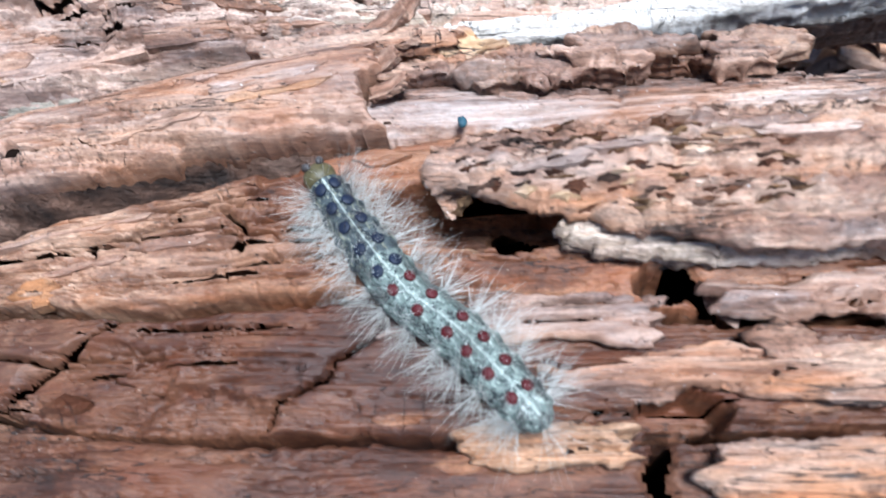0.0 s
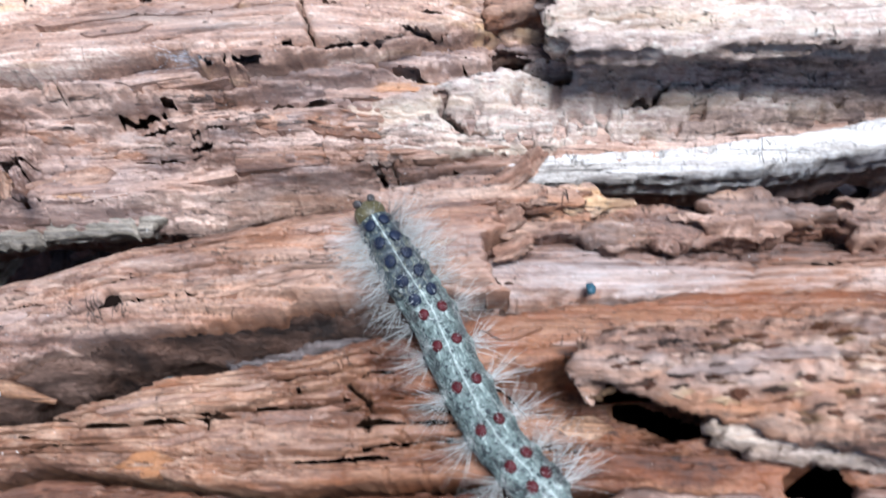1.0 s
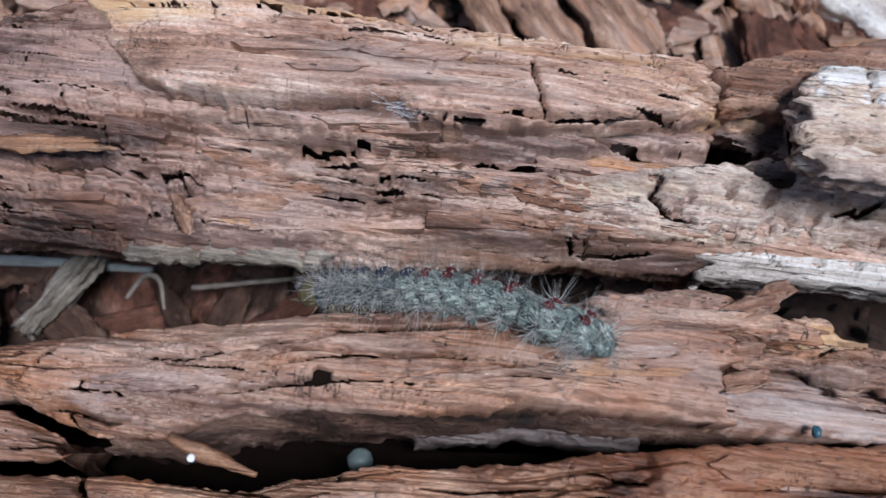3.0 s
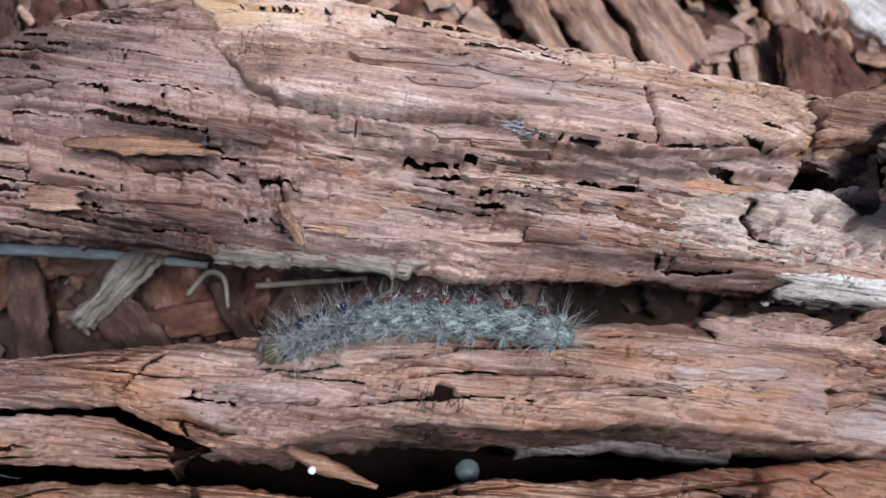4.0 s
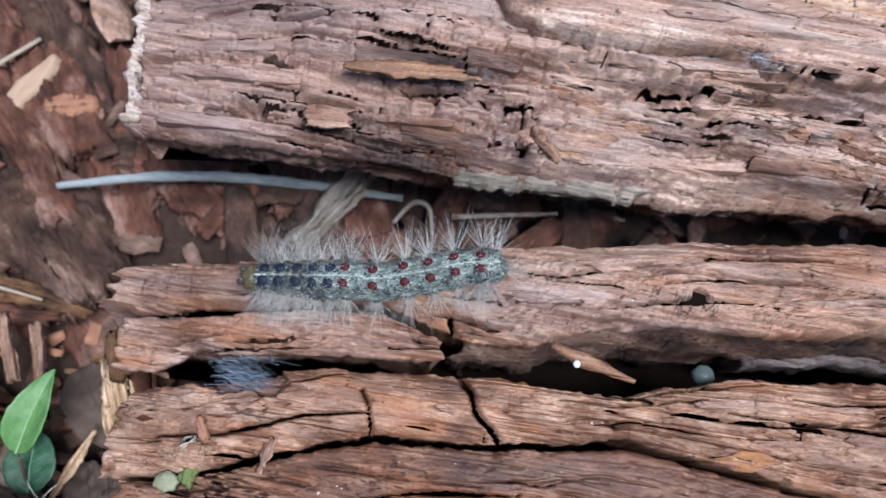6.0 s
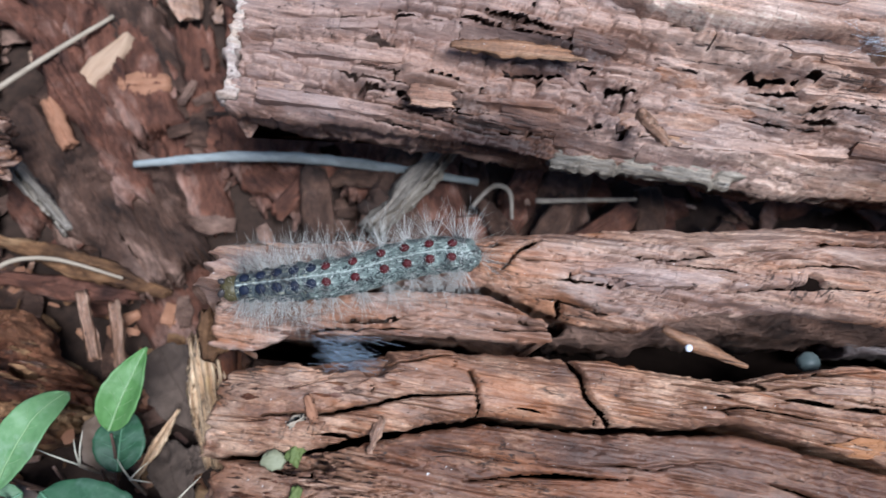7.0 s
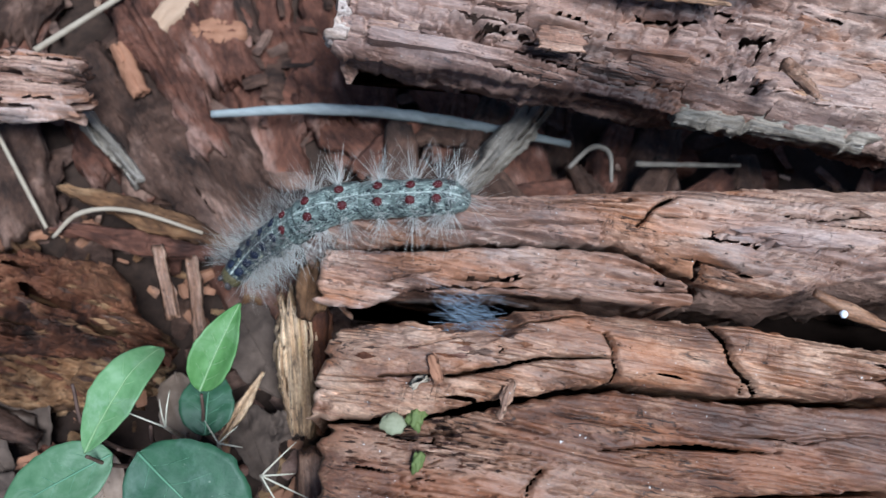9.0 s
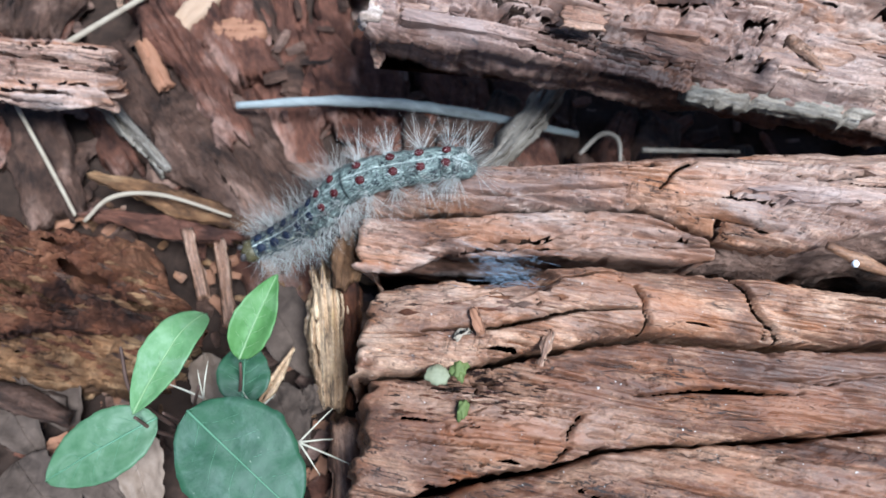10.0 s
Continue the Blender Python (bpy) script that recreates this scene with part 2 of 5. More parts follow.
STRAW = plain("dry_straw", (0.24, 0.18, 0.125), (0.46, 0.385, 0.29), 400, 0.6, 0.3, (0.1, 1, 1))
STRAW_PALE = plain("pale_straw", (0.45, 0.40, 0.29), (0.70, 0.65, 0.52), 400, 0.6, 0.2)
DEAD = plain("dead_leaf", (0.028, 0.019, 0.014), (0.14, 0.098, 0.074), 330, 0.9, 1.0)
DEAD_TAN = plain("tan_dead_leaf", (0.12, 0.078, 0.052), (0.32, 0.235, 0.175), 260, 0.65, 0.5)
PEBBLE = plain("pale_egg", (0.06, 0.08, 0.08), (0.115, 0.14, 0.13), 500, 0.45, 0.1)
PEARL = plain("white_egg", (0.75, 0.76, 0.80), (0.85, 0.86, 0.9), 500, 0.3, 0.05)
BEETLE = plain("blue_shell", (0.02, 0.05, 0.07), (0.05, 0.11, 0.14), 900, 0.25, 0.2)
HUSK = plain("green_husk", (0.16, 0.16, 0.09), (0.30, 0.30, 0.19), 900, 0.6, 0.4)
MOSS = plain("moss_green", (0.07, 0.10, 0.025), (0.17, 0.20, 0.065), 900, 0.7, 0.4)
SILK = plain("silk", (0.13, 0.18, 0.25), (0.32, 0.38, 0.45), 900, 0.5, 0.1)
SILK_WHITE = plain("white_silk", (0.55, 0.57, 0.60), (0.75, 0.77, 0.80), 900, 0.5, 0.1)


# ---- noise on arrays ----
def lattice(ix, iy, seed):
    h = (ix.astype(np.int64) * 374761393 + iy.astype(np.int64) * 668265263 + seed * 1442695041) & 0xFFFFFFFF
    h = ((h ^ (h >> 13)) * 1274126177) & 0xFFFFFFFF
    h = ((h ^ (h >> 16)) * 1597334677) & 0xFFFFFFFF
    return ((h ^ (h >> 13)) & 0xFFFFFF) / float(0xFFFFFF) * 2 - 1


def vnoise(x, y, seed=0):
    x, y = np.broadcast_arrays(np.asarray(x, float), np.asarray(y, float))
    ix, iy = np.floor(x), np.floor(y)
    fx, fy = x - ix, y - iy
    fx, fy = fx * fx * fx * (fx * (6 * fx - 15) + 10), fy * fy * fy * (fy * (6 * fy - 15) + 10)
    a, b = lattice(ix, iy, seed), lattice(ix + 1, iy, seed)
    c, d = lattice(ix, iy + 1, seed), lattice(ix + 1, iy + 1, seed)
    return (a * (1 - fx) + b * fx) * (1 - fy) + (c * (1 - fx) + d * fx) * fy


def fbm(x, y, seed=0, octaves=4, gain=0.5):
    total, amp, norm = 0.0, 1.0, 0.0
    for o in range(octaves):
        total = total + amp * vnoise(np.asarray(x) * 2 ** o + 7.3 * o, np.asarray(y) * 2 ** o + 3.1 * o, seed + o)
        norm += amp
        amp *= gain
    return total / norm


def along(pts, x):
    p = np.array(pts, float)
    return np.interp(x, p[:, 0], p[:, 1])


def soft_steps(v, n):
    """Layers with steep edges between them."""
    q = v * n
    f = q - np.floor(q)
    return (np.floor(q) + np.clip((f - 0.5) * 9 + 0.5, 0, 1)) / n


def away_from(x, y, pts):
    best = np.full(x.shape, 1e9)
    for (ax, ay), (bx, by) in zip(pts[:-1], pts[1:]):
        dx, dy = bx - ax, by - ay
        t = np.clip(((x - ax) * dx + (y - ay) * dy) / (dx * dx + dy * dy + 1e-12), 0, 1)
        best = np.minimum(best, np.hypot(x - ax - t * dx, y - ay - t * dy))
    return best


# ---- building helpers ----
MM = 0.001


def mesh_object(name, verts, faces, mat, smooth=True):
    me = bpy.data.meshes.new(name)
    me.from_pydata(verts if isinstance(verts, list) else verts.tolist(), [], faces)
    me.materials.append(mat)
    if smooth:
        me.polygons.foreach_set("use_smooth", [True] * len(me.polygons))
    return new(name, me)


def under(ob, parent, label=""):
    ob.parent = parent
    return tagged(ob, label)


def empty(name, label, category, group="", kind="", m=None):
    ob = new(name)
    ob.empty_display_size = 0.01
    if m is not None:
        ob.matrix_world = m
    return tagged(ob, label, category, group, kind)


def slab(name, mat, x0, x1, low, up, top, base, profile=((0, 0), (1, 0)), seed=1, dx=0.5, dy=0.33, layers=1.6, fibre=0.45, slits=1.2,
         rag=2.0, edge=1.2, cracks=(), holes=(), dents=(), swell=0.0, drop=(), undercut=0.0, ledges=(), crumb=0.0, fray=1.0, splits=0, blocks=(), strata=0.0):
    """A split piece of wood, grain along x, in millimetres: low and up are its edges y(x), top its height z(x), profile the height over its
    width. cracks: (points, width, depth); holes: (x, y, radius, depth); dents: (x, y, rx, ry, depth). Layers, fibres and slits roughen it."""
    width = max(along(up, x) - along(low, x) for x in np.linspace(x0, x1, 30))
    nx, ny = max(6, int((x1 - x0) / dx)), max(6, int(width / dy))
    u, v = np.meshgrid(np.linspace(0, 1, nx + 1), np.linspace(0, 1, ny + 1), indexing="ij")
    x = x0 + u * (x1 - x0)
    lo, hi = along(low, x), along(up, x)
    lo = lo + 0.5 * fray * fbm(x / 9, x * 0, seed + 11, 2)
    hi = hi + 0.5 * fray * fbm(x / 9, x * 0, seed + 13, 2)
    y = lo + v * (hi - lo) + 0.45 * fbm(x / 1.6, x * 0, seed + 12) * (1 - v) ** 10 + 0.45 * fbm(x / 1.6, x * 0, seed + 14) * v ** 10
    reach = np.minimum(12.0, 0.3 * (x1 - x0))
    end = np.clip(1 - (x - x0) / reach, 0, 1) + np.clip(1 - (x1 - x) / reach, 0, 1)
    x = x + rag * end * (0.6 * fbm(y / 4, y * 0 + np.round(u) * 5, seed + 21, 3) + 0.6 * vnoise(y / 0.9, y * 0 + np.round(u) * 9, seed + 22))
    z = along(top, x) + along(profile, v) * (along(drop, x) if drop else 1.0)
    warp = y + 1.8 * fbm(x / 44, y / 9, seed + 61, 2) + 0.2 * fbm(x / 12, y / 4, seed + 62, 2)
    through_crack = np.zeros(x.shape, bool)
    rugged = np.clip(0.42 + 2.4 * fbm(x / 34, y / 12, seed + 90, 3), 0.08, 1.0)
    if layers:
        wob = fbm(x / 95, warp / 4.2, seed + 1, 3) + 0.07 * fbm(x / 9, y / 1.6, seed + 2, 3)
        z = z + layers * (0.35 + 0.65 * rugged) * soft_steps(wob, 4)
        for pitch, run, amp, gap in ((4.6, 34.0, 0.7, 1.7), (1.9, 15.0, 0.3, 0.9)):
            if pitch < 2.2 * dy:
                continue
            row = np.floor(warp / pitch)
            across = warp / pitch - row
            start = x / run + 3 * lattice(row, row * 0, seed + 63) + 0.12 * vnoise(y / 0.7, x * 0, seed + 64)
            cell = np.floor(start)
            z = z + rugged * layers ** 0.6 * amp * lattice(row, cell, seed + 65) * np.clip(np.minimum(across, 1 - across) * 11, 0, 1)
            if gap and slits:
                split = np.minimum(start - cell, cell + 1 - start) * run
                z = z - rugged * slits * gap * np.exp(-(split / 0.34) ** 4) * (lattice(row, cell, seed + 66) > 0.1)
                seam = np.minimum(across, 1 - across) * pitch
                z = z - np.clip(2 * rugged, 0, 1) * slits * gap * np.exp(-(seam / 0.26) ** 4) * (lattice(np.floor(x / run * 0.8), row, seed + 67) > 0.0)
    if strata:
        # thin open seams along the grain, and short checks across single layers
        for pitch, run in ((3.4, 30.0), (1.7, 17.0)):
            row = np.floor(warp / pitch)
            across = warp / pitch - row
            start = x / run + 5 * lattice(row, row * 0, seed + 93)
            cell = np.floor(start)
            wide = max(0.5 * dy + 0.09, 0.2) * np.clip(1.05 + 0.9 * vnoise(x / 4, row * 3.7, seed + 94), 0.3, 1.5) * np.clip(9 * np.minimum(start - cell, cell + 1 - start), 0, 1)
            near = np.minimum(across, 1 - across) * pitch
            on = (lattice(cell, row, seed + 95) > 1 - 2 * strata) & (rugged > 0.25)
            z = z - 0.9 * on * np.exp(-(near / 0.4) ** 2)
            through_crack |= on & (across < 0.5) & (across * pitch < 2 * wide)
            check = np.abs(start - cell - 0.5) * run + 0.4 * vnoise(y / 0.8, row, seed + 96)
            crossed = (lattice(cell, row, seed + 97) > 1 - 1.2 * strata) & (rugged > 0.25)
            z = z - 0.8 * crossed * np.exp(-(check / 0.5) ** 2)
            through_crack |= crossed & (np.abs(check) < 0.5 * dx + 0.06)
    z = z + fibre * (0.4 * fbm(x / 48, warp / 1.6, seed + 4, 3, 0.6) + 0.10 * vnoise(x / 5, warp / 0.7, seed + 5))
    eaten = np.clip(4 * fbm(x / 17, y / 8, seed + 91, 3) - 0.7, 0, 1)
    z = z - 0.6 * min(layers, 1.2) * eaten * np.clip(3.5 * fbm(x / 1.9, y / 1.0, seed + 92, 3) - 0.1, 0, 1)
    if swell:
        z = z + swell * fbm(x / 3.0, y / 2.4, seed + 8, 4, 0.6)
    if crumb:
        z = z + crumb * (1.6 * np.abs(fbm(x / 5, y / 4, seed + 9, 3)) + 0.6 * np.abs(fbm(x / 1.7, y / 1.5, seed + 10, 2)) - 0.5)
    if slits:
        for wx, wy, wd in ((60, 2.8, 0.045), (26, 1.3, 0.06)):
            c = np.abs(fbm(x / wx, warp / wy, seed + 6, 3))
            where = np.clip(fbm(x / 14, y / 7, seed + 7, 2) * 3 + 0.25, 0, 1)
            z = z - slits * np.exp(-(c / wd) ** 2) * where
    for bx0, bx1, v0, v1, depth in blocks:
        row = np.floor(warp / 3.1)
        across = warp / 3.1 - row
        start = x / 5.2 + 5 * lattice(row, row * 0, seed + 81) + 0.10 * vnoise(y / 0.8, x / 3, seed + 82)
        cell = np.floor(start)
        gap = np.minimum(start - cell, cell + 1 - start) * 5.2
        inside = np.clip((x - bx0) / 4, 0, 1) * np.clip((bx1 - x) / 4, 0, 1) * np.clip((v - v0) * 12, 0, 1) * np.clip((v1 - v) * 12, 0, 1)
        z = z + inside * (0.55 * depth * lattice(row, cell, seed + 83) - depth * (lattice(row, cell, seed + 84) > -0.3) * np.exp(-(gap / 0.36) ** 2) - 0.9 * depth * np.exp(-(np.minimum(across, 1 - across) * 3.1 / 0.30) ** 2))
    jx, jy = x + 0.7 * fbm(x / 2, y / 2, seed + 31, 3), y + 0.7 * fbm(x / 2, y / 2, seed + 32, 3)
    rng = np.random.default_rng(seed)
    for k in range(splits):
        sx, sv, length = rng.uniform(x0, x1), rng.uniform(0.05, 0.95), rng.uniform(8, 42)
        pts = []
        for f in (0, 0.35, 0.7, 1.0):
            px = sx + f * length
            pts.append((px, float(along(low, px)) * (1 - sv) + float(along(up, px)) * sv + rng.uniform(-0.7, 0.7)))
        if rng.uniform() < 0.35:
            pts.append((pts[-1][0] + rng.uniform(-1, 1), pts[-1][1] + rng.choice([-1, 1]) * rng.uniform(1.5, 4)))
        d = away_from(jx * 1.0, y + 0.25 * (jy - y), pts)
        wide = rng.uniform(0.13, 0.31) * np.clip(1.3 - np.abs(2 * (x - sx) / length - 1), 0.2, 1)
        z = z - rng.uniform(1.2, 2.4) * np.exp(-(d / (1.5 * wide)) ** 2)
        if k % 3:
            through_crack |= d < wide
    for pts, depth, fade in ledges:
        fall = along(pts, jx) - jy
        inside = np.clip((jx - pts[0][0]) / 0.7, 0, 1) * np.clip((pts[-1][0] - jx) / 0.7, 0, 1)
        z = z - depth * inside * np.clip(fall / 0.7, 0, 1) * np.exp(-np.maximum(fall, 0) / fade)
    for pts, w, depth in cracks:
        d = away_from(x + 0.6 * (jx - x), y + 0.6 * (jy - y), pts)
        if depth >= 3:
            through_crack |= d < 0.6 * w
            z = z - 1.5 * np.exp(-(d / (0.66 * w + 0.1)) ** 6) - 0.2 * np.exp(-(d / (1.5 * w)) ** 2)
            continue
        z = z - depth * np.exp(-(d / w) ** 4) - 0.1 * min(depth, 3) * np.exp(-(d / (2.5 * w)) ** 2)
    for hx, hy, r, depth in holes:
        d = np.hypot((jx - hx) / 1.25, jy - hy)
        z = z - depth * np.exp(-(d / r) ** 6)
    for hx, hy, rx, ry, depth in dents:
        d = np.hypot((jx - hx) / rx, (jy - hy) / ry)
        z = z - depth * np.clip((1.15 - d) * 4, 0, 1)
    if edge:
        span = np.maximum(hi - lo, 0.1)
        near = np.minimum(np.minimum(v, 1 - v) * span, np.minimum(u, 1 - u) * (x1 - x0) * 1.5)
        k = np.clip(1 - near / edge, 0, 1)
        z = z - edge * (1 - np.sqrt(np.clip(1 - k * k, 0, 1))) * 0.9
    verts = [np.stack([x, y, z], -1).reshape(-1, 3)]
    idx = np.arange((nx + 1) * (ny + 1)).reshape(nx + 1, ny + 1)
    quads = [np.stack([idx[:-1, :-1], idx[1:, :-1], idx[1:, 1:], idx[:-1, 1:]], -1).reshape(-1, 4)]
    quads[0] = quads[0][through_crack.reshape(-1)[quads[0]].sum(1) < 3]
    loop = np.concatenate([idx[:-1, 0], idx[-1, :-1], idx[:0:-1, -1], idx[0, :0:-1]])
    top_ring = verts[0][loop]
    n, count = len(loop), len(verts[0])
    tang = np.roll(top_ring, -1, 0) - np.roll(top_ring, 1, 0)
    out = np.stack([tang[:, 1], -tang[:, 0]], -1)
    kernel = np.ones(9) / 9
    out = np.stack([np.convolve(np.r_[out[-4:, c], out[:, c], out[:4, c]], kernel, "valid") for c in (0, 1)], -1)
    out /= np.linalg.norm(out, axis=1, keepdims=True) + 1e-9
    prev, rings = loop, 7
    s = np.arange(n)
    for r in range(1, rings + 1):
        f = r / rings
        ring = top_ring.copy()
        ring[:, 2] = top_ring[:, 2] * (1 - f) + base * f
        push = 0.9 * layers * vnoise(top_ring[:, 0] / 9 + top_ring[:, 1] / 3, f * 9 + 0 * s, seed + 41) + 0.3 * vnoise(s / 2.0, f * 23 + 0 * s, seed + 42) - (0.4 + undercut) * f
        ring[:, :2] += out * push[:, None]
        now = np.arange(count, count + n)
        count += n
        verts.append(ring)
        quads.append(np.stack([prev, now, np.roll(now, -1), np.roll(prev, -1)], -1))
        prev = now
    faces = np.concatenate(quads)[:, ::1].tolist()
    faces.append(prev[::-1].tolist())
    ob = mesh_object(name, np.concatenate(verts) * MM, faces, mat)
    return ob


def tube(name, pts, radii, mat, sides=8, seed=0, rough=0.0, samples=24):
    """A tapered, slightly uneven stem through pts (millimetres)."""
    p, r = np.array(pts, float), np.array(radii, float)
    t = np.linspace(0, len(p) - 1, samples)
    path = smooth_path(p, t)
    rad = np.interp(t, np.arange(len(p)), np.interp(np.linspace(0, 1, len(p)), np.linspace(0, 1, len(r)), r))
    tangent = np.gradient(path, axis=0)
    tangent /= np.linalg.norm(tangent, axis=1, keepdims=True) + 1e-9
    ref = np.array([0.1, 0.05, 1.0]) if abs(tangent[:, 2]).mean() < 0.8 else np.array([1.0, 0.1, 0])
    side = np.cross(tangent, ref)
    side /= np.linalg.norm(side, axis=1, keepdims=True)
    upv = np.cross(side, tangent)
    a = np.arange(sides) * 2 * math.pi / sides
    k = 1 + rough * fbm(np.arange(samples)[:, None] / 3 + 0 * a, a[None] * 1.2, seed, 3)
    ring = path[:, None] + (rad[:, None] * k)[..., None] * (np.cos(a)[None, :, None] * side[:, None] + np.sin(a)[None, :, None] * upv[:, None])
    verts = ring.reshape(-1, 3) * MM
    i = np.arange(samples * sides).reshape(samples, sides)
    faces = np.stack([i[:-1], np.roll(i, -1, 1)[:-1], np.roll(i, -1, 1)[1:], i[1:]], -1).reshape(-1, 4).tolist()
    faces += [i[0][::-1].tolist(), i[-1].tolist()]
    return mesh_object(name, verts, faces, mat)


def smooth_path(p, t):
    """Catmull-Rom through the rows of p at the parameters t."""
    q = np.vstack([2 * p[0] - p[1], p, 2 * p[-1] - p[-2]])
    i = np.clip(np.floor(t).astype(int), 0, len(p) - 2)
    f = (t - i)[:, None]
    a, b, c, d = q[i], q[i + 1], q[i + 2], q[i + 3]
    return 0.5 * (2 * b + (c - a) * f + (2 * a - 5 * b + 4 * c - d) * f * f + (3 * b - a - 3 * c + d) * f ** 3)


# ---- the log: ridge, split strips and front ----
log = empty("rotten_log", "rotting reddish-brown log split along its grain", "log")
BTOP = [(-190, 46.5), (-173, 48), (-124, 63), (-73, 75.5), (-12, 80.5), (60, 82)]
BUP = [(-184, 62), (-174, 65), (-152, 67.5), (-122, 73), (-95, 77.5), (-69, 81.5), (-54, 84), (-34, 87), (0, 88)]
B1LOW = [(-184, 54), (-174, 54), (-160, 56.5), (-141, 60), (-127, 61.5), (-118, 59), (-110, 57), (-98, 58), (-88, 62), (-79, 64), (-57, 66), (-40, 69), (0, 70)]
ridge = slab("ridge", WOOD, -180, -11, B1LOW, BUP, BTOP, 30, ((0, -4.5), (0.12, -1.5), (0.3, 0), (0.5, 0.4), (0.75, -0.5), (1, -5)), undercut=3.5, splits=16, seed=3, layers=0.7, strata=0.04, fibre=0.2,
             dx=0.32, dy=0.25, rag=4.0, holes=[(-73, 69.3, 1.05, 8)], cracks=[([(-114, 59.6), (-112.6, 57), (-113, 54)], 0.9, 12), ([(-119, 71), (-122.5, 67.7), (-124.6, 64.4)], 0.5, 3.5), ([(-106, 64.1), (-92.7, 65.3)], 0.3, 2.2), ([(-51.5, 73.8), (-43.8, 74.6)], 0.3, 2.4), ([(-40, 76), (-20, 78.5)], 0.25, 1.6), ([(-140, 66), (-126, 69)], 0.3, 2)])
under(ridge, log)
# plug added in the bored hole, painted near-black in place of its shade
hollow = slab("hollow", GAP_SHADE, -75.6, -70.4, [(-75.6, 67.4), (-73, 67), (-70.4, 67.4)], [(-75.6, 71.2), (-73, 71.6), (-70.4, 71.2)], [(-73, 73)], 60, seed=5, layers=0.3, fibre=0.2, slits=0, rag=0.2, edge=0.6)
under(hollow, log, "near-black plug painted as shade in a bored hole")
B2LOW = [(-176, 42.5), (-167, 43.5), (-159, 48), (-139, 50), (-115, 53), (-110, 54.5)]
B2UP = [(-180, 52.4), (-174, 52.6), (-160, 55.0), (-141, 58.4), (-127, 59.8), (-118, 57), (-112, 55.5)]
under(slab("split_strip", WOOD_GREY, -175.5, -114.5, B2LOW, B2UP, [(-190, 45), (-173, 47), (-124, 61.5), (-100, 68)], 28, ((0, -2), (0.3, 0), (1, -0.6)), undercut=5, splits=8, seed=7, layers=0.8, dx=0.6, dy=0.3,
           rag=1.5, dents=[(-165, 49, 2.2, 1.2, 1.2)]), log)
CUP = [(-177, 38), (-168, 40), (-152, 44), (-135, 49), (-121, 50), (-103, 52), (-82, 52), (-76, 54.5), (-64, 58), (-37, 61.5), (-30, 64), (-13, 67.5), (20, 72), (95, 74)]
CR2 = [(-175, 22), (-168, 23), (-160, 25), (-148, 29), (-133, 35), (-123, 38), (-102, 40), (-81, 44), (-60, 42), (-42, 40), (-16, 42), (10, 41), (40, 38), (95, 38)]
CR3 = [(-170, 0), (-161, 3), (-145, 11), (-135, 14), (-128, 18), (-100, 25), (-81, 30), (-60, 25), (-41, 22.5), (-23, 22), (10, 22), (40, 23), (95, 24)]
CTOP = [(-190, 42), (-176, 45), (-165, 52), (-145, 59), (-124, 61), (-100, 64.5), (-80, 69), (-50, 74.5), (-16, 76), (20, 75), (95, 74)]
down = lambda pts, d: [(x, y - d) for x, y in pts]
front = slab("upper_front_strip", WOOD_ORANGE, -171, 92, CR2, down(CUP, 0.6), CTOP, 18, ((0, -1.5), (0.15, 0.3), (0.6, 0.8), (0.85, 0), (1, -2)), undercut=2.5, splits=16, seed=13, layers=0.8, strata=0.12, fibre=0.13, dx=0.32, dy=0.25, rag=1.5,
             cracks=[([(-111, 51), (-108, 47.5), (-107, 44.5), (-102, 40)], 0.95, 14), ([(-127, 45), (-125.5, 42.5), (-124.6, 39.5), (-124, 37)], 0.55, 5), ([(-32.5, 55), (-29.3, 52.4), (-29.3, 48.6)], 0.6, 3), ([(-60, 50), (-44, 52.5), (-30, 56.5)], 0.35, 2.5), ([(-42, 55), (-24, 60)], 0.35, 2.5),
                     ([(33, 47), (34, 43), (38, 39)], 2.4, 14), ([(9, 56), (22, 52)], 3.0, 16), ([(-30, 46), (-14, 47.5), (0, 46)], 0.6, 3)],
             dents=[(-150, 44, 9, 3, 6), (-25, 62, 4, 3, 2), (8, 53.5, 17, 5.5, 14), (31.5, 42, 3.6, 2.6, 14), (38, 36, 10, 2, 5), (-45, 47, 16, 4, 1.6)])
under(front, log)
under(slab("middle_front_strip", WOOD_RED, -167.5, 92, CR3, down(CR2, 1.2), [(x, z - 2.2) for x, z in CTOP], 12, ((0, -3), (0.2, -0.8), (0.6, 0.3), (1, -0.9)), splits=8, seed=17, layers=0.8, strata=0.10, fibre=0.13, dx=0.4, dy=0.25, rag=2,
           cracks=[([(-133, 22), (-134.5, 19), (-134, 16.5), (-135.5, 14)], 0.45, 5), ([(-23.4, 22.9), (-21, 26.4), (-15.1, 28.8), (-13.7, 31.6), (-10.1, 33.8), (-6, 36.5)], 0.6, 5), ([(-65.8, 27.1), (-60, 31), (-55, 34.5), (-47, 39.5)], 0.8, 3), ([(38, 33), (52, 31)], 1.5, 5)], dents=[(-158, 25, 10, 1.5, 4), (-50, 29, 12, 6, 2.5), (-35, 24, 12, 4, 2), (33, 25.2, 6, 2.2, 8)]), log)
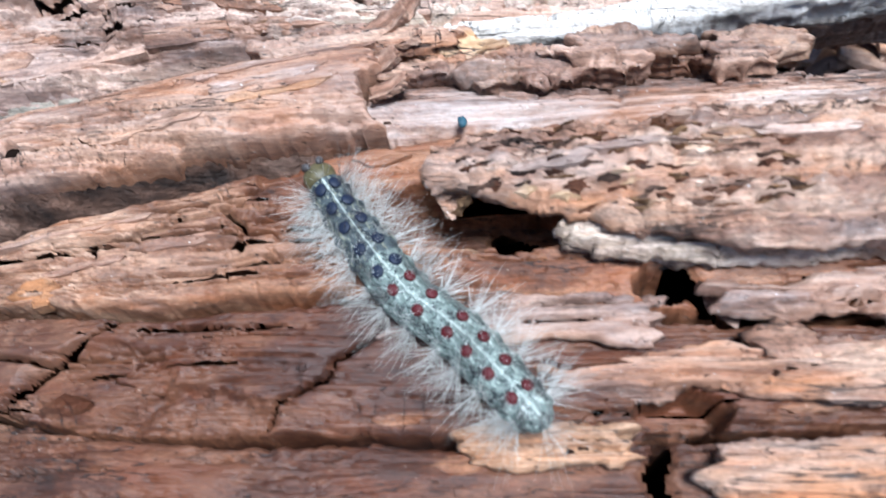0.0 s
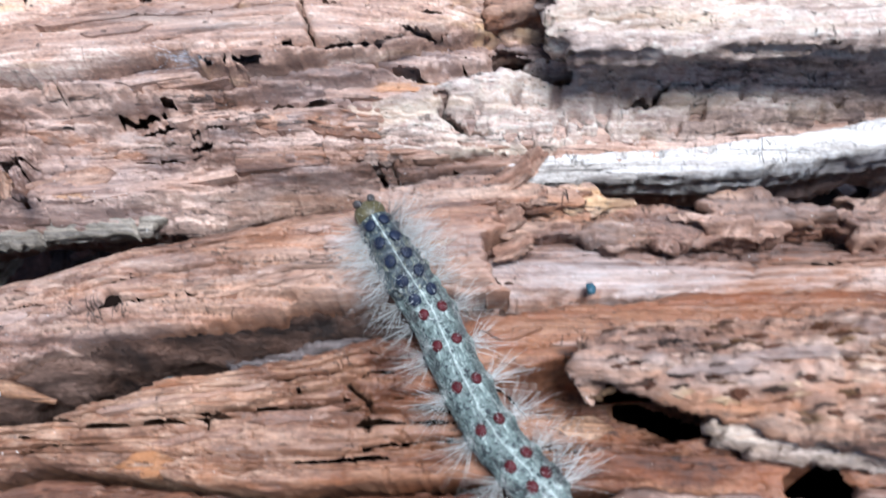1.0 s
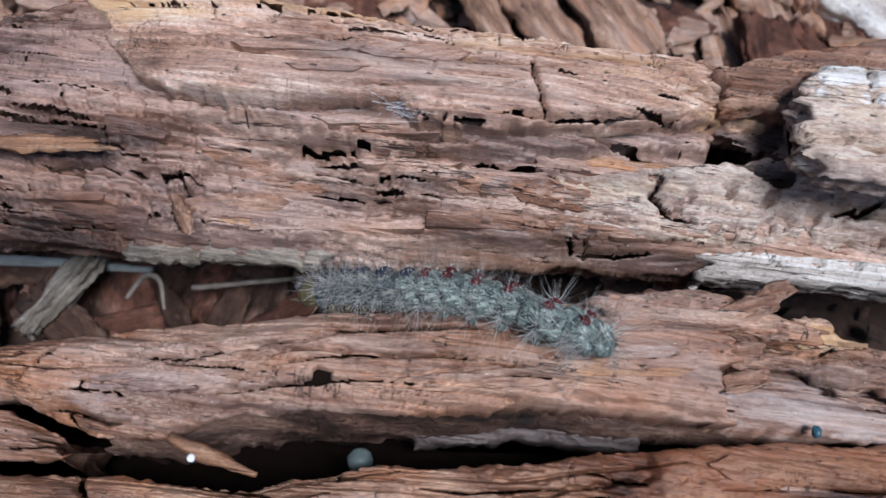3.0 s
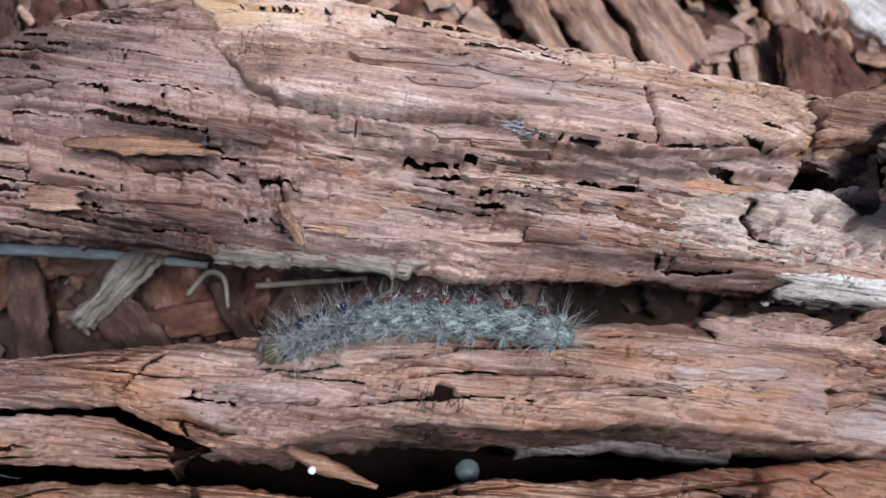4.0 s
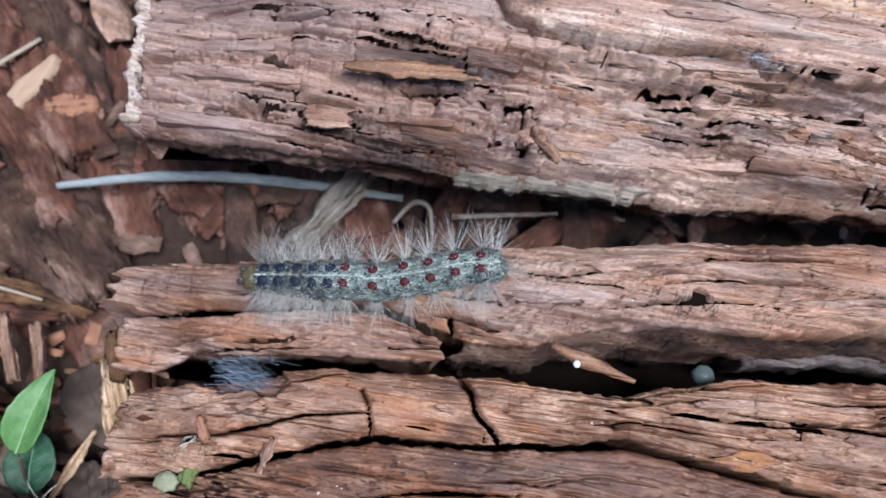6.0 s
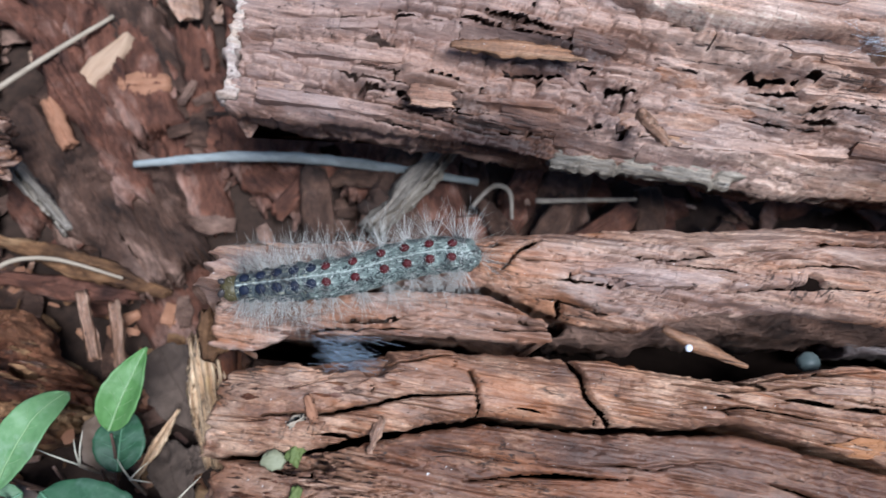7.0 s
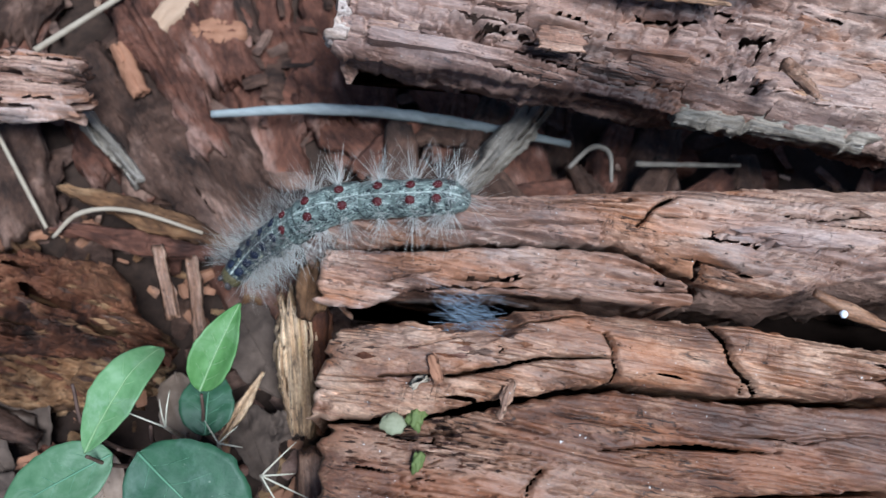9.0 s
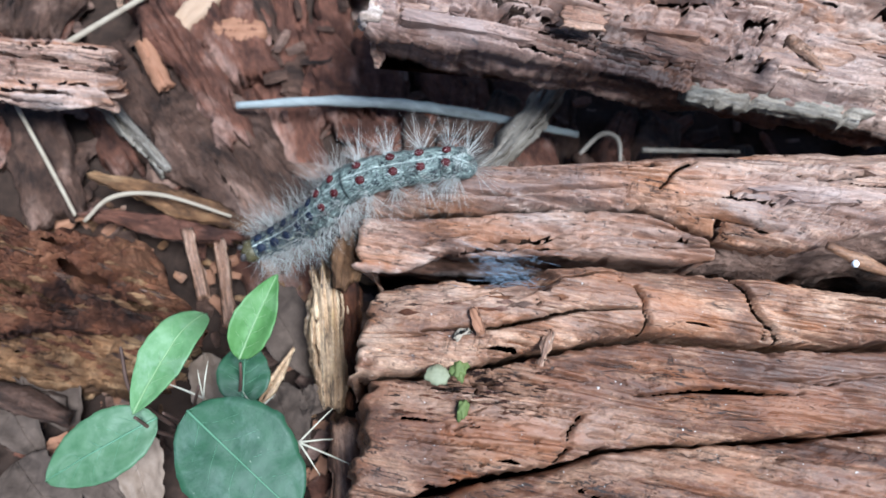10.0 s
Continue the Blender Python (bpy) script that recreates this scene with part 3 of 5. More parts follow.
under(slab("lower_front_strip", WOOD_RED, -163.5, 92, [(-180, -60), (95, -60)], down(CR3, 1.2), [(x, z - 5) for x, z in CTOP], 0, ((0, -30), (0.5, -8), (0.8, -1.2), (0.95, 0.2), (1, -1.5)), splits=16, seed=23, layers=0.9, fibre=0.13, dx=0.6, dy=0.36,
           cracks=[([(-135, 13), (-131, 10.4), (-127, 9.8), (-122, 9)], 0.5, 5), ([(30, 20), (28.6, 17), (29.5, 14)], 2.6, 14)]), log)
# mass added under the strips; its near-black colour stands in for crack shade
under(slab("core", GAP_SHADE, -160, 90, [(-170, 6), (95, 6)], [(-170, 58), (-80, 74), (95, 80)], [(x, z - 36) for x, z in BTOP], 0, ((0, 0), (1, -6)), seed=29, dx=1.5, dy=1.0), log)
# layers under the ridge; their dark colours also stand in for the undercut's shade
under(slab("inner_layer", BARK_DARK, -112, -8, down(B1LOW, 1.8), [(x, y + 4) for x, y in B1LOW], [(x, z - 10) for x, z in BTOP], 26, ((0, -6), (0.4, 0), (1, 4)), seed=71, layers=2.4, slits=1.6, rag=3, undercut=3), log, "brown inner wood layer painted dark under the ridge")
under(slab("inner_layer", WOOD_DIM, -58, -20, down(B1LOW, 3.5), [(x, y + 2) for x, y in B1LOW], [(x, z - 17) for x, z in BTOP], 40, ((0, -1), (0.4, 0), (1, 1)), seed=73, layers=1.0, rag=2, undercut=2), log, "grey inner wood layer painted dim in the gap")
under(slab("broken_block", WOOD_GREY, -13, 92, [(-14, 70.5), (95, 72)], [(-14, 86), (10, 84), (40, 81), (95, 80)], [(-14, 74.5), (20, 75), (95, 76)], 30, ((0, -2), (0.3, 0), (1, -3)), splits=16, seed=31, layers=2.0), log)
ragged = random.Random(4)
for k in range(11):
    rx, ry, rz = -3 + 5.4 * k + ragged.uniform(-2, 2), 83.5 - 0.09 * k + ragged.uniform(-3.5, 3.5), 77.5 + ragged.uniform(-1, 2.5)
    half, deep = ragged.uniform(4.5, 9), ragged.uniform(1.4, 3.0)
    under(slab("ragged_layer", (WOOD_CRUMB, WOOD_TAN, CHIP_TAN, WOOD)[k % 4], rx - half, rx + half, [(rx - half, ry - 0.3 * deep), (rx, ry - deep), (rx + half, ry - 0.5 * deep)], [(rx - half, ry + 0.6 * deep), (rx, ry + deep), (rx + half, ry + 0.3 * deep)], [(rx - half, rz), (rx + half, rz + ragged.uniform(-1, 1))], 70,
               ((0, -1), (0.5, 0), (1, -1)), seed=370 + k, layers=1.2, rag=3.0, fray=4.5, crumb=0.9, swell=0.8, splits=2, undercut=1.5, dx=0.4, dy=0.3, edge=0.7), log, "ragged crumbling wood layer")
under(slab("ragged_layer", WOOD_CRUMB, -32, 2, [(-32, 84), (2, 83)], [(-32, 88), (-12, 90), (2, 86)], [(-32, 80), (2, 81)], 70, ((0, -1), (0.6, 0), (1, -2)), seed=39, layers=2.0, rag=3), log)
under(slab("crumbly_chunk", WOOD_CRUMB, 0, 92, [(0, 54), (4, 53.4), (12, 51), (21, 48), (30, 45), (44, 42.5), (92, 42)], [(0, 58), (3, 59), (8, 61), (23, 61.5), (92, 62)], [(0, 86.5), (10, 88), (30, 89), (92, 89)], 76,
           ((0, -4), (0.3, -1), (0.6, 0), (1, -1)), undercut=3, seed=41, layers=1.6, swell=1.6, crumb=1.6, splits=8, rag=2.5, edge=2.0), log, "crumbly orange-brown rotten wood")
for k, (px0, px1, ylo, yhi, pz, mat_) in enumerate([(-6, 30, 33, 41, 76.5, WOOD_BROWN), (36, 92, 36, 43, 78.5, WOOD_GREY), (16, 92, 26, 34, 76, WOOD_CRUMB), (2, 26, 17, 24, 74.5, WOOD_GOLD), (34, 92, 12, 22, 75, WOOD_CRUMB), (-45, -20, 27, 33, 72.5, WOOD_RED)]):
    under(slab("loose_plate", mat_, px0, px1, [(px0, ylo + 1.5), (0.5 * (px0 + px1), ylo), (px1, ylo + 0.5)], [(px0, yhi - 2), (0.4 * px0 + 0.6 * px1, yhi), (px1, yhi - 0.5)], [(px0, pz - 1), (px1, pz)], pz - 7, ((0, -1.5), (0.4, 0), (1, -0.8)),
               seed=500 + k, layers=1.6, rag=3.5, fray=3, splits=5, undercut=2), log, "split layered wood plate")
under(slab("pale_layer", WOOD_SAND, 18, 92, [(18, 47.5), (22, 45.2), (30, 44.4), (43, 44), (92, 46)], [(18, 50), (92, 52)], [(18, 80.5), (92, 80.5)], 73, ((0, -1), (1, 0)), seed=43, layers=1.0, rag=2.5, dx=0.35, dy=0.3, cracks=[([(40, 45.6), (70, 47.4)], 0.4, 4)]), log)

for k, (fx, fy, fz, turn, tip, roll_, size) in enumerate([(-8.5, 87.5, 80.5, 20, -25, 15, 8), (-6.0, 84.5, 79.0, -12, -18, -20, 7), (-9.5, 80.5, 78.5, 8, -22, 10, 6), (-8.0, 76.5, 77.0, 14, -14, -12, 6), (-5.5, 90.0, 81.0, 35, -30, 25, 6)]):
    flake = slab("curled_flake", WOOD_CRUMB, -size / 2, size / 2, [(-4, -1.3), (0, -1.9), (4, -0.9)], [(-4, 1.2), (0, 1.8), (4, 0.8)], [(-4, 0.2), (0, 0), (4, 1.2)], -0.5, ((0, 0.9), (0.4, 0), (1, 0.8)), seed=620 + k, layers=0.2, fibre=0.3, slits=0.2, rag=0.8, edge=0.2, dx=0.3, dy=0.25, fray=0.5)
    flake.matrix_world = pose(fx * MM, fy * MM, fz * MM, roll_, tip, turn)
    under(flake, log, "curled thin wood flake")

# ---- the back slab ----
back = empty("log_slab", "weathered split log slab with a pale bark lip", "log")
ALIP = [(-186, 88), (-171, 88.5), (-156, 89.5), (-136, 91), (-118, 92), (-100, 94), (-71, 95.5), (-34, 100.5), (0, 102), (36, 104), (73, 110), (120, 116)]
AUP = [(-190, 112), (-160, 122), (-145, 129), (-129, 134), (-120, 136), (-112, 137), (-99, 135), (-68, 131), (-28, 132), (0, 137), (60, 146), (120, 152)]
ATOP = [(-190, 63), (-180, 64), (-150, 73), (-100, 81), (-45, 84), (-20, 81), (0, 73), (60, 69), (120, 68)]
under(slab("body", WOOD_BROWN, -183, 118, ALIP, AUP, ATOP, 40, ((0, -1), (0.08, -0.72), (0.32, -0.36), (0.55, -0.17), (0.75, -0.04), (0.9, 0), (1, -0.22)), drop=[(-190, 10), (-180, 11), (-150, 17), (-117, 25), (-60, 29), (-20, 24), (0, 14), (120, 10)],
           undercut=3, splits=45, seed=53, layers=1.5, strata=0.36, blocks=[(-184, -92, 0.02, 0.6, 1.2), (-80, -30, 0.1, 0.35, 0.8)], fibre=0.4, dx=0.36, dy=0.24, rag=2,
           cracks=[([(-46.5, 124), (-45.6, 121), (-44.6, 119), (-44.5, 117), (-43, 115)], 0.8, 5), ([(-22.4, 112.6), (-20.2, 112.2), (-21.5, 109.8), (-17, 108.3), (-12.7, 107.9)], 0.8, 4), ([(-131, 105.2), (-117, 107.2)], 0.5, 4), ([(-132, 102.6), (-117.5, 103.5)], 0.5, 4), ([(-36, 104.5), (-33, 102)], 0.9, 4), ([(-9, 119.5), (2, 117)], 5.0, 10),
                   ([(-107, 105), (-104.5, 99), (-106, 95)], 0.7, 3.5), ([(-30, 102), (-33, 107)], 0.5, 3), ([(10, 110), (20, 113)], 0.8, 4), ([(-5, 113), (40, 116)], 2.5, 7)],
           holes=[(-63, 110.8, 1.1, 5), (-29.5, 108.7, 1.7, 5), (-160, 95, 2.5, 5)], dents=[(-160, 97, 14, 4, 2.0), (-92, 105.5, 24, 6.5, 4.6)],
           ledges=[([(-107, 102), (-103, 107), (-82, 112), (-66, 111), (-40, 113.5), (-14, 119), (0, 122)], 4.2, 10), ([(-184, 101), (-160, 104), (-140, 103), (-123, 106), (-107, 105)], 2.2, 5), ([(-95, 98), (-60, 99), (-30, 104), (0, 108)], 1.8, 4),
                   ([(-184, 96), (-150, 96), (-108, 99)], 1.6, 4), ([(-150, 112), (-100, 119), (-50, 121), (-10, 127)], 1.0, 6)]), back)
under(slab("bark_lip", WOOD_LIP, -117, -80, down(ALIP, 1.6), [(-117, 94.5), (-100, 97), (-71, 98.5), (-34, 104), (0, 107.5), (36, 111), (73, 120), (120, 126)], [(-120, 53), (-60, 55.5), (-20, 58.5), (0, 60.5), (40, 61.5), (120, 62.5)], 48.5,
           ((0, -0.5), (0.4, 0.2), (1, 2)), drop=[(-120, 0.4), (-40, 1), (0, 2), (120, 3)], undercut=1, seed=59, layers=0.8, fibre=0.35, rag=3, slits=0.8,
           cracks=[([(-104, 88), (-103, 100)], 0.35, 2), ([(-83, 88), (-84, 100)], 0.35, 2), ([(-72, 88), (-71, 104)], 0.35, 2)],
           holes=[(4, 105, 0.7, 2), (10, 107, 0.8, 2), (14, 104.5, 0.6, 2), (19, 108, 0.9, 2), (25, 107, 0.6, 2), (30, 109.5, 0.9, 2), (36, 107.5, 0.7, 2)]), back, "pale grey bleached bark edge")
under(slab("bleached_edge", WOOD_PALE, -10, 118, down(ALIP, 1.9), [(-10, 104.2), (0, 105), (36, 107.5), (73, 114), (120, 120)], [(-20, 58.7), (0, 61.6), (40, 62.7), (120, 63.7)], 52, ((0, -0.6), (0.4, 0.3), (1, 1.4)), undercut=1, seed=60, layers=0.8, fibre=0.35, rag=4, slits=0.8,
           holes=[(4, 103.5, 0.7, 2), (12, 104.5, 0.8, 2), (19, 105, 0.7, 2), (28, 106, 0.8, 2), (36, 105.5, 0.7, 2)]), back, "white bleached wood edge with pits")
under(slab("outer_layer", WOOD_TAN, -126, -2, [(-128, 131), (-121, 124), (-114, 116.5), (-107, 113.8), (-85, 114.2), (-68, 115.9), (-64, 113), (-46, 113.4), (-40, 115), (-27, 117.8), (-17.6, 120.2), (-11, 122.5), (0, 124)], down(AUP, 1.0), [(x, z + 1.8) for x, z in ATOP], 66, ((0, -2.2), (0.12, -0.6), (0.5, 0), (0.85, 0), (1, -3)),
           splits=16, seed=55, layers=1.0, strata=0.22, fibre=0.4, dx=0.36, dy=0.28, rag=3, cracks=[([(-46.5, 124), (-45.6, 121), (-44.6, 119), (-44.5, 117), (-43, 115)], 0.55, 14), ([(-125, 120), (-95, 121.5)], 0.3, 1.5), ([(-75, 117), (-48, 119)], 0.3, 1.5)]), back, "tan outer wood layer with a ragged edge")
under(slab("sandy_layer", WOOD_PINK, -38, 118, [(-38, 104), (0, 106), (36, 109), (73, 116), (120, 122)], [(-38, 110), (-14, 115), (10, 119), (120, 128)], [(-38, 67.5), (-20, 69), (0, 70), (60, 69), (120, 68)], 56, ((0, -5), (0.35, -1.2), (0.6, 2), (1, 8)), drop=[(-38, 0.6), (-8, 0.8), (4, 1.2), (120, 1.2)], seed=57, layers=1.2, swell=0.9, rag=3, crumb=0.9, dx=0.4, dy=0.3,
           cracks=[([(-7, 117.5), (-3, 116.2), (1, 115.2)], 3.4, 10), ([(-22.4, 112.6), (-20.2, 112.2), (-21.5, 109.8), (-17, 108.3), (-12.7, 107.9)], 0.8, 4), ([(12, 112), (20, 114)], 0.8, 3)], holes=[(-16 + 2.9 * k + 1.6 * math.sin(4.1 * k), 109.5 + 0.09 * k + 2.8 * math.sin(2.7 * k), 0.75 + 0.45 * math.sin(3.3 * k) ** 2, 4) for k in range(30)]), back, "pale sandy rotten wood with small pits")
under(slab("broken_end", WOOD_SAND, -184.6, -181.8, [(-186, 89.5), (-181, 89.5)], [(-186, 111), (-181, 111.5)], [(-183, 64.5)], 50, ((0, -9.5), (0.3, -5), (0.65, -1.8), (1, -0.4)), seed=64, layers=0.8, rag=1.6, fray=2, crumb=0.8, dx=0.3, dy=0.3, edge=0.5), back, "pale splintered broken end")
block = empty("wood_block", "broken bleached block of rotten wood on the log slab", "wood piece")
under(slab("body", WOOD_PINK, -4, 92, [(-4, 108), (0, 104.5), (92, 106)], [(-4, 121), (0, 124.5), (92, 130)], [(-4, 94.5), (92, 97)], 86, ((0, -1.5), (0.4, -0.8), (0.55, 0.4), (1, 0)), undercut=2, seed=61, layers=1.7, swell=1.0, rag=2.5,
           cracks=[([(6, 124), (7, 119)], 0.8, 4)]), block)
under(slab("bleached_face", WOOD_PALE, -2, 92, [(-2, 117.5), (20, 118), (30, 121), (92, 124)], [(-2, 122), (0, 124), (92, 129)], [(-2, 95.8), (92, 98.4)], 92, ((0, -1), (0.3, 0), (1, 0)), seed=62, layers=1.0, rag=2, cracks=[([(6, 124), (7, 118)], 0.8, 4)]), block, "white bleached wood face")
under(slab("foot", WOOD_PINK, 0, 92, [(0, 113), (5, 112), (92, 113)], [(0, 128), (92, 132)], [(0, 86), (92, 88)], 60, ((0, -13), (0.1, -7), (0.22, -1.5), (0.35, 0), (1, 0)), seed=63, layers=1.5, swell=1.0, dx=0.8, dy=0.5, rag=2), block)
block.matrix_world = pose(0.002, 0.004, -0.006)
tagged(slab("wood_piece", WOOD, -14, 16, [(-14, 122), (16, 128)], [(-14, 129), (0, 134), (16, 138)], [(-14, 84), (16, 88)], 74, ((0, -2), (1, 0)), seed=67, layers=1.2, rag=2), "tan splintered strip of wood on the log slab", "wood piece")



def splinters(parent, target, count, seed, box, slope, sizes, mats, lift=(0.25, 0.9), rows=0, gaps=()):
    """Thin split layers lying on a wood surface: each follows the surface under it, ragged at the ends, its edges standing proud.
    box: x0, x1 and the y range at x0 and at x1; slope: rise of the grain in y along x; rows: blunt blocks in that many rows instead."""
    tree = BVHTree.FromPolygons([v.co for v in target.data.vertices], [tuple(p.vertices) for p in target.data.polygons])
    rng = np.random.default_rng(seed)
    x0, x1, ya0, ya1, yb0, yb1 = box
    cells = []
    for r in range(rows):
        at = x0 + rng.uniform(0, sizes[0][0])
        while at < x1:
            span = rng.uniform(*sizes[0])
            if rng.uniform() < 0.5:
                cells.append((at + span / 2, (r + 0.5) / rows, span - rng.uniform(0.3, 0.7)))
            at += span
    for k in range(count or len(cells)):
        length, wide = rng.uniform(*sizes[0]), rng.uniform(*sizes[1])
        cx, f = rng.uniform(x0, x1), rng.uniform(0, 1)
        if rows:
            cx, f, length = cells[k]
        g = (cx - x0) / (x1 - x0)
        cy = (ya0 + f * (ya1 - ya0)) * (1 - g) + (yb0 + f * (yb1 - yb0)) * g
        nx, ny = max(5, int(length / 0.9)), 5
        u, v = np.meshgrid(np.linspace(-0.5, 0.5, nx + 1), np.linspace(-0.5, 0.5, ny + 1), indexing="ij")
        shape = np.clip((0.5 - np.abs(u)) * length / ((0.08 if rows else 0.8) * wide), 0.86 if rows else 0.15, 1)
        px = cx + u * length + np.abs(u) * 2 * np.sign(u) * (0.35 if rows else 1.6) * vnoise(v * 7, u * 0 + k * 3.3 + np.sign(u), seed)
        py = cy + slope * (px - cx) + v * wide * shape + 0.35 * fbm(px / 5, v * 0.8 + k, seed + 1, 2)
        if any(px.max() > g0 and px.min() < g1 for g0, g1 in gaps):
            continue
        pz = np.zeros(px.shape)
        missed = False
        for i in range(nx + 1):
            for j in range(ny + 1):
                hit = tree.ray_cast(Vector((px[i, j], py[i, j], 200)) * MM, Vector((0, 0, -1)))[0]
                if hit is None:
                    missed = True
                    continue
                pz[i, j] = hit.z / MM
        spread = np.percentile(pz, 90) - np.percentile(pz, 15)
        if missed or spread > 2.5 + (1.6 if rows else 0.8) * wide + 0.14 * length:
            continue
        plane = np.stack([u.ravel(), v.ravel(), np.ones(u.size)], -1)
        weight = np.ones(u.size)
        for again in range(3):
            fit = np.linalg.lstsq(plane * weight[:, None], pz.ravel() * weight, rcond=None)[0]
            weight = np.where(pz.ravel() < plane @ fit - 0.4, 0.2, 1.0)
        flat = (plane @ fit).reshape(u.shape)
        top = (flat if rows else 0.6 * flat + 0.4 * np.maximum(pz, flat - 0.5)) + rng.uniform(*lift) + 0.15 * fbm(px / 6, py / 0.8, seed + 2, 2)
        grid = np.stack([px, py, top], -1)
        idx = np.arange((nx + 1) * (ny + 1)).reshape(nx + 1, ny + 1)
        loop = np.concatenate([idx[:-1, 0], idx[-1, :-1], idx[:0:-1, -1], idx[0, :0:-1]])
        verts = grid.reshape(-1, 3)
        skirt = verts[loop].copy()
        skirt[:, 2] -= 2.2
        n = len(verts)
        faces = np.stack([idx[:-1, :-1], idx[1:, :-1], idx[1:, 1:], idx[:-1, 1:]], -1).reshape(-1, 4).tolist()
        m = len(loop)
        faces += [[int(loop[q]), n + q, n + (q + 1) % m, int(loop[(q + 1) % m])] for q in range(m)]
        under(mesh_object("splinter", np.concatenate([verts, skirt]) * MM, faces, mats[int(rng.integers(len(mats)))], smooth=False), parent)


slab_body = [ob for ob in back.children if ob.name.startswith("body")][0]
slab_skin = [ob for ob in back.children if ob.name.startswith("outer_layer")][0]
splinters(back, slab_body, 0, 1, (-180, -96, 89.5, 107, 95, 112), 0.07, ((5, 28), (1.6, 2.3)), [WOOD_BROWN, WOOD_BROWN, WOOD_BROWN, WOOD_BROWN, WOOD], (0.0, 0.7), rows=8)
splinters(back, slab_body, 0, 12, (-96, -30, 97, 107, 104, 114), 0.09, ((9, 34), (1.5, 2.2)), [WOOD_BROWN, WOOD_BROWN, WOOD_GREY], (0.1, 0.7), rows=5)
splinters(back, slab_body, 24, 2, (-100, -20, 97, 113, 105, 118), 0.09, ((6, 26), (0.9, 2.8)), [WOOD_BROWN, WOOD, WOOD_GOLD, WOOD_BROWN, WOOD_GREY])
splinters(back, slab_skin, 12, 3, (-145, -10, 111, 120, 124, 134), 0.06, ((10, 34), (1.0, 3.2)), [WOOD_TAN, WOOD, WOOD_GOLD, WOOD_BROWN], (0.2, 0.6), gaps=[(-48, -42)])
splinters(log, ridge, 14, 4, (-165, -20, 57, 64, 72, 84), 0.14, ((7, 28), (0.8, 2.6)), [WOOD, WOOD_GOLD, WOOD_GREY, WOOD_BROWN], (0.15, 0.5), gaps=[(-119, -111), (-76, -70)])
splinters(log, front, 14, 5, (-160, -10, 30, 40, 46, 62), 0.12, ((7, 30), (0.9, 3.0)), [WOOD_ORANGE, WOOD_GOLD, WOOD_RED, WOOD], (0.15, 0.5), gaps=[(-113, -100), (-141, -130)])
splinters(log, front, 16, 6, (-10, 80, 44, 64, 42, 68), 0.0, ((7, 26), (1.0, 4.0)), [WOOD_ORANGE, WOOD_GOLD, WOOD_BROWN, WOOD_GREY], (0.2, 1.0))
middle = [ob for ob in log.children if ob.name.startswith("middle_front")][0]
splinters(log, middle, 18, 7, (-150, 60, 14, 30, 24, 38), 0.10, ((7, 28), (0.9, 3.0)), [WOOD_RED, WOOD_RED, WOOD_ORANGE], (0.15, 0.6))
splinters(log, [ob for ob in log.children if ob.name.startswith("lower_front")][0], 16, 8, (-140, 60, -12, 10, -10, 22), 0.10, ((7, 28), (0.9, 3.0)), [WOOD_RED, WOOD_RED, WOOD_ORANGE], (0.15, 0.6))
splinters(log, [ob for ob in log.children if ob.name.startswith("crumbly")][0], 10, 9, (2, 80, 46, 58, 46, 60), 0.0, ((4, 12), (0.8, 2.0)), [WOOD_CRUMB, WOOD_GOLD, WOOD_TAN, WOOD_BROWN], (0.2, 1.2))

splinters(log, middle, 130, 21, (-164, -138, 15, 24, 21, 34), 0.1, ((0.4, 1.4), (0.3, 0.8)), [BARK_DARK, BARK, ROT, WOOD_RED], (0.1, 0.5))
splinters(log, front, 14, 22, (-166, -138, 26, 40, 36, 46), 0.1, ((0.7, 2.4), (0.5, 1.1)), [BARK_DARK, BARK, ROT], (0.2, 0.6))
splinters(log, [ob for ob in log.children if ob.name.startswith("crumbly")][0], 150, 23, (4, 50, 50, 60, 45, 60), 0.0, ((0.5, 1.9), (0.35, 0.9)), [BARK_DARK, ROT, ROT_GOLD, WOOD_TAN], (0.3, 0.8))

# ---- ground ----
far = np.geomspace(6, 30000, 26)
span_x = np.concatenate([-330 - far[::-1], np.linspace(-330, 150, 220), 150 + far])
span_y = np.concatenate([-80 - far[::-1], np.linspace(-80, 300, 180), 300 + far])
gx, gy = np.meshgrid(span_x, span_y, indexing="ij")
gz = 5 * fbm(gx / 40, gy / 40, 71, 5) + 3.5 * np.abs(fbm(gx / 9, gy / 9, 72, 4)) - 7
gi = np.arange(gx.size).reshape(gx.shape)
ground = mesh_object("ground", np.stack([gx, gy, gz], -1).reshape(-1, 3) * MM, np.stack([gi[:-1, :-1], gi[1:, :-1], gi[1:, 1:], gi[:-1, 1:]], -1).reshape(-1, 4).tolist(), SOIL)
tagged(ground, "dark forest soil under wood chips", "ground", kind="structure")


def chip_arrays(rng, length, width, thick):
    """One splintery chip: a bent prism of five rings."""
    rings, sides = 5, 6
    a = np.arange(sides) * math.pi / 3 + rng.uniform(0, 1)
    out = []
    bend = rng.uniform(-0.25, 0.25)
    for r in range(rings):
        f = r / (rings - 1)
        k = (0.55 + 0.45 * math.sin(math.pi * min(max(f, 0.12), 0.88))) * rng.uniform(0.8, 1.2)
        xx = (f - 0.5) * length + rng.uniform(-0.08, 0.08, sides) * length * 0.5
        out.append(np.stack([xx, np.cos(a) * width / 2 * k, np.sin(a) * thick / 2 * k + bend * length * (f - 0.5) ** 2], -1))
    i = np.arange(rings * sides).reshape(rings, sides)
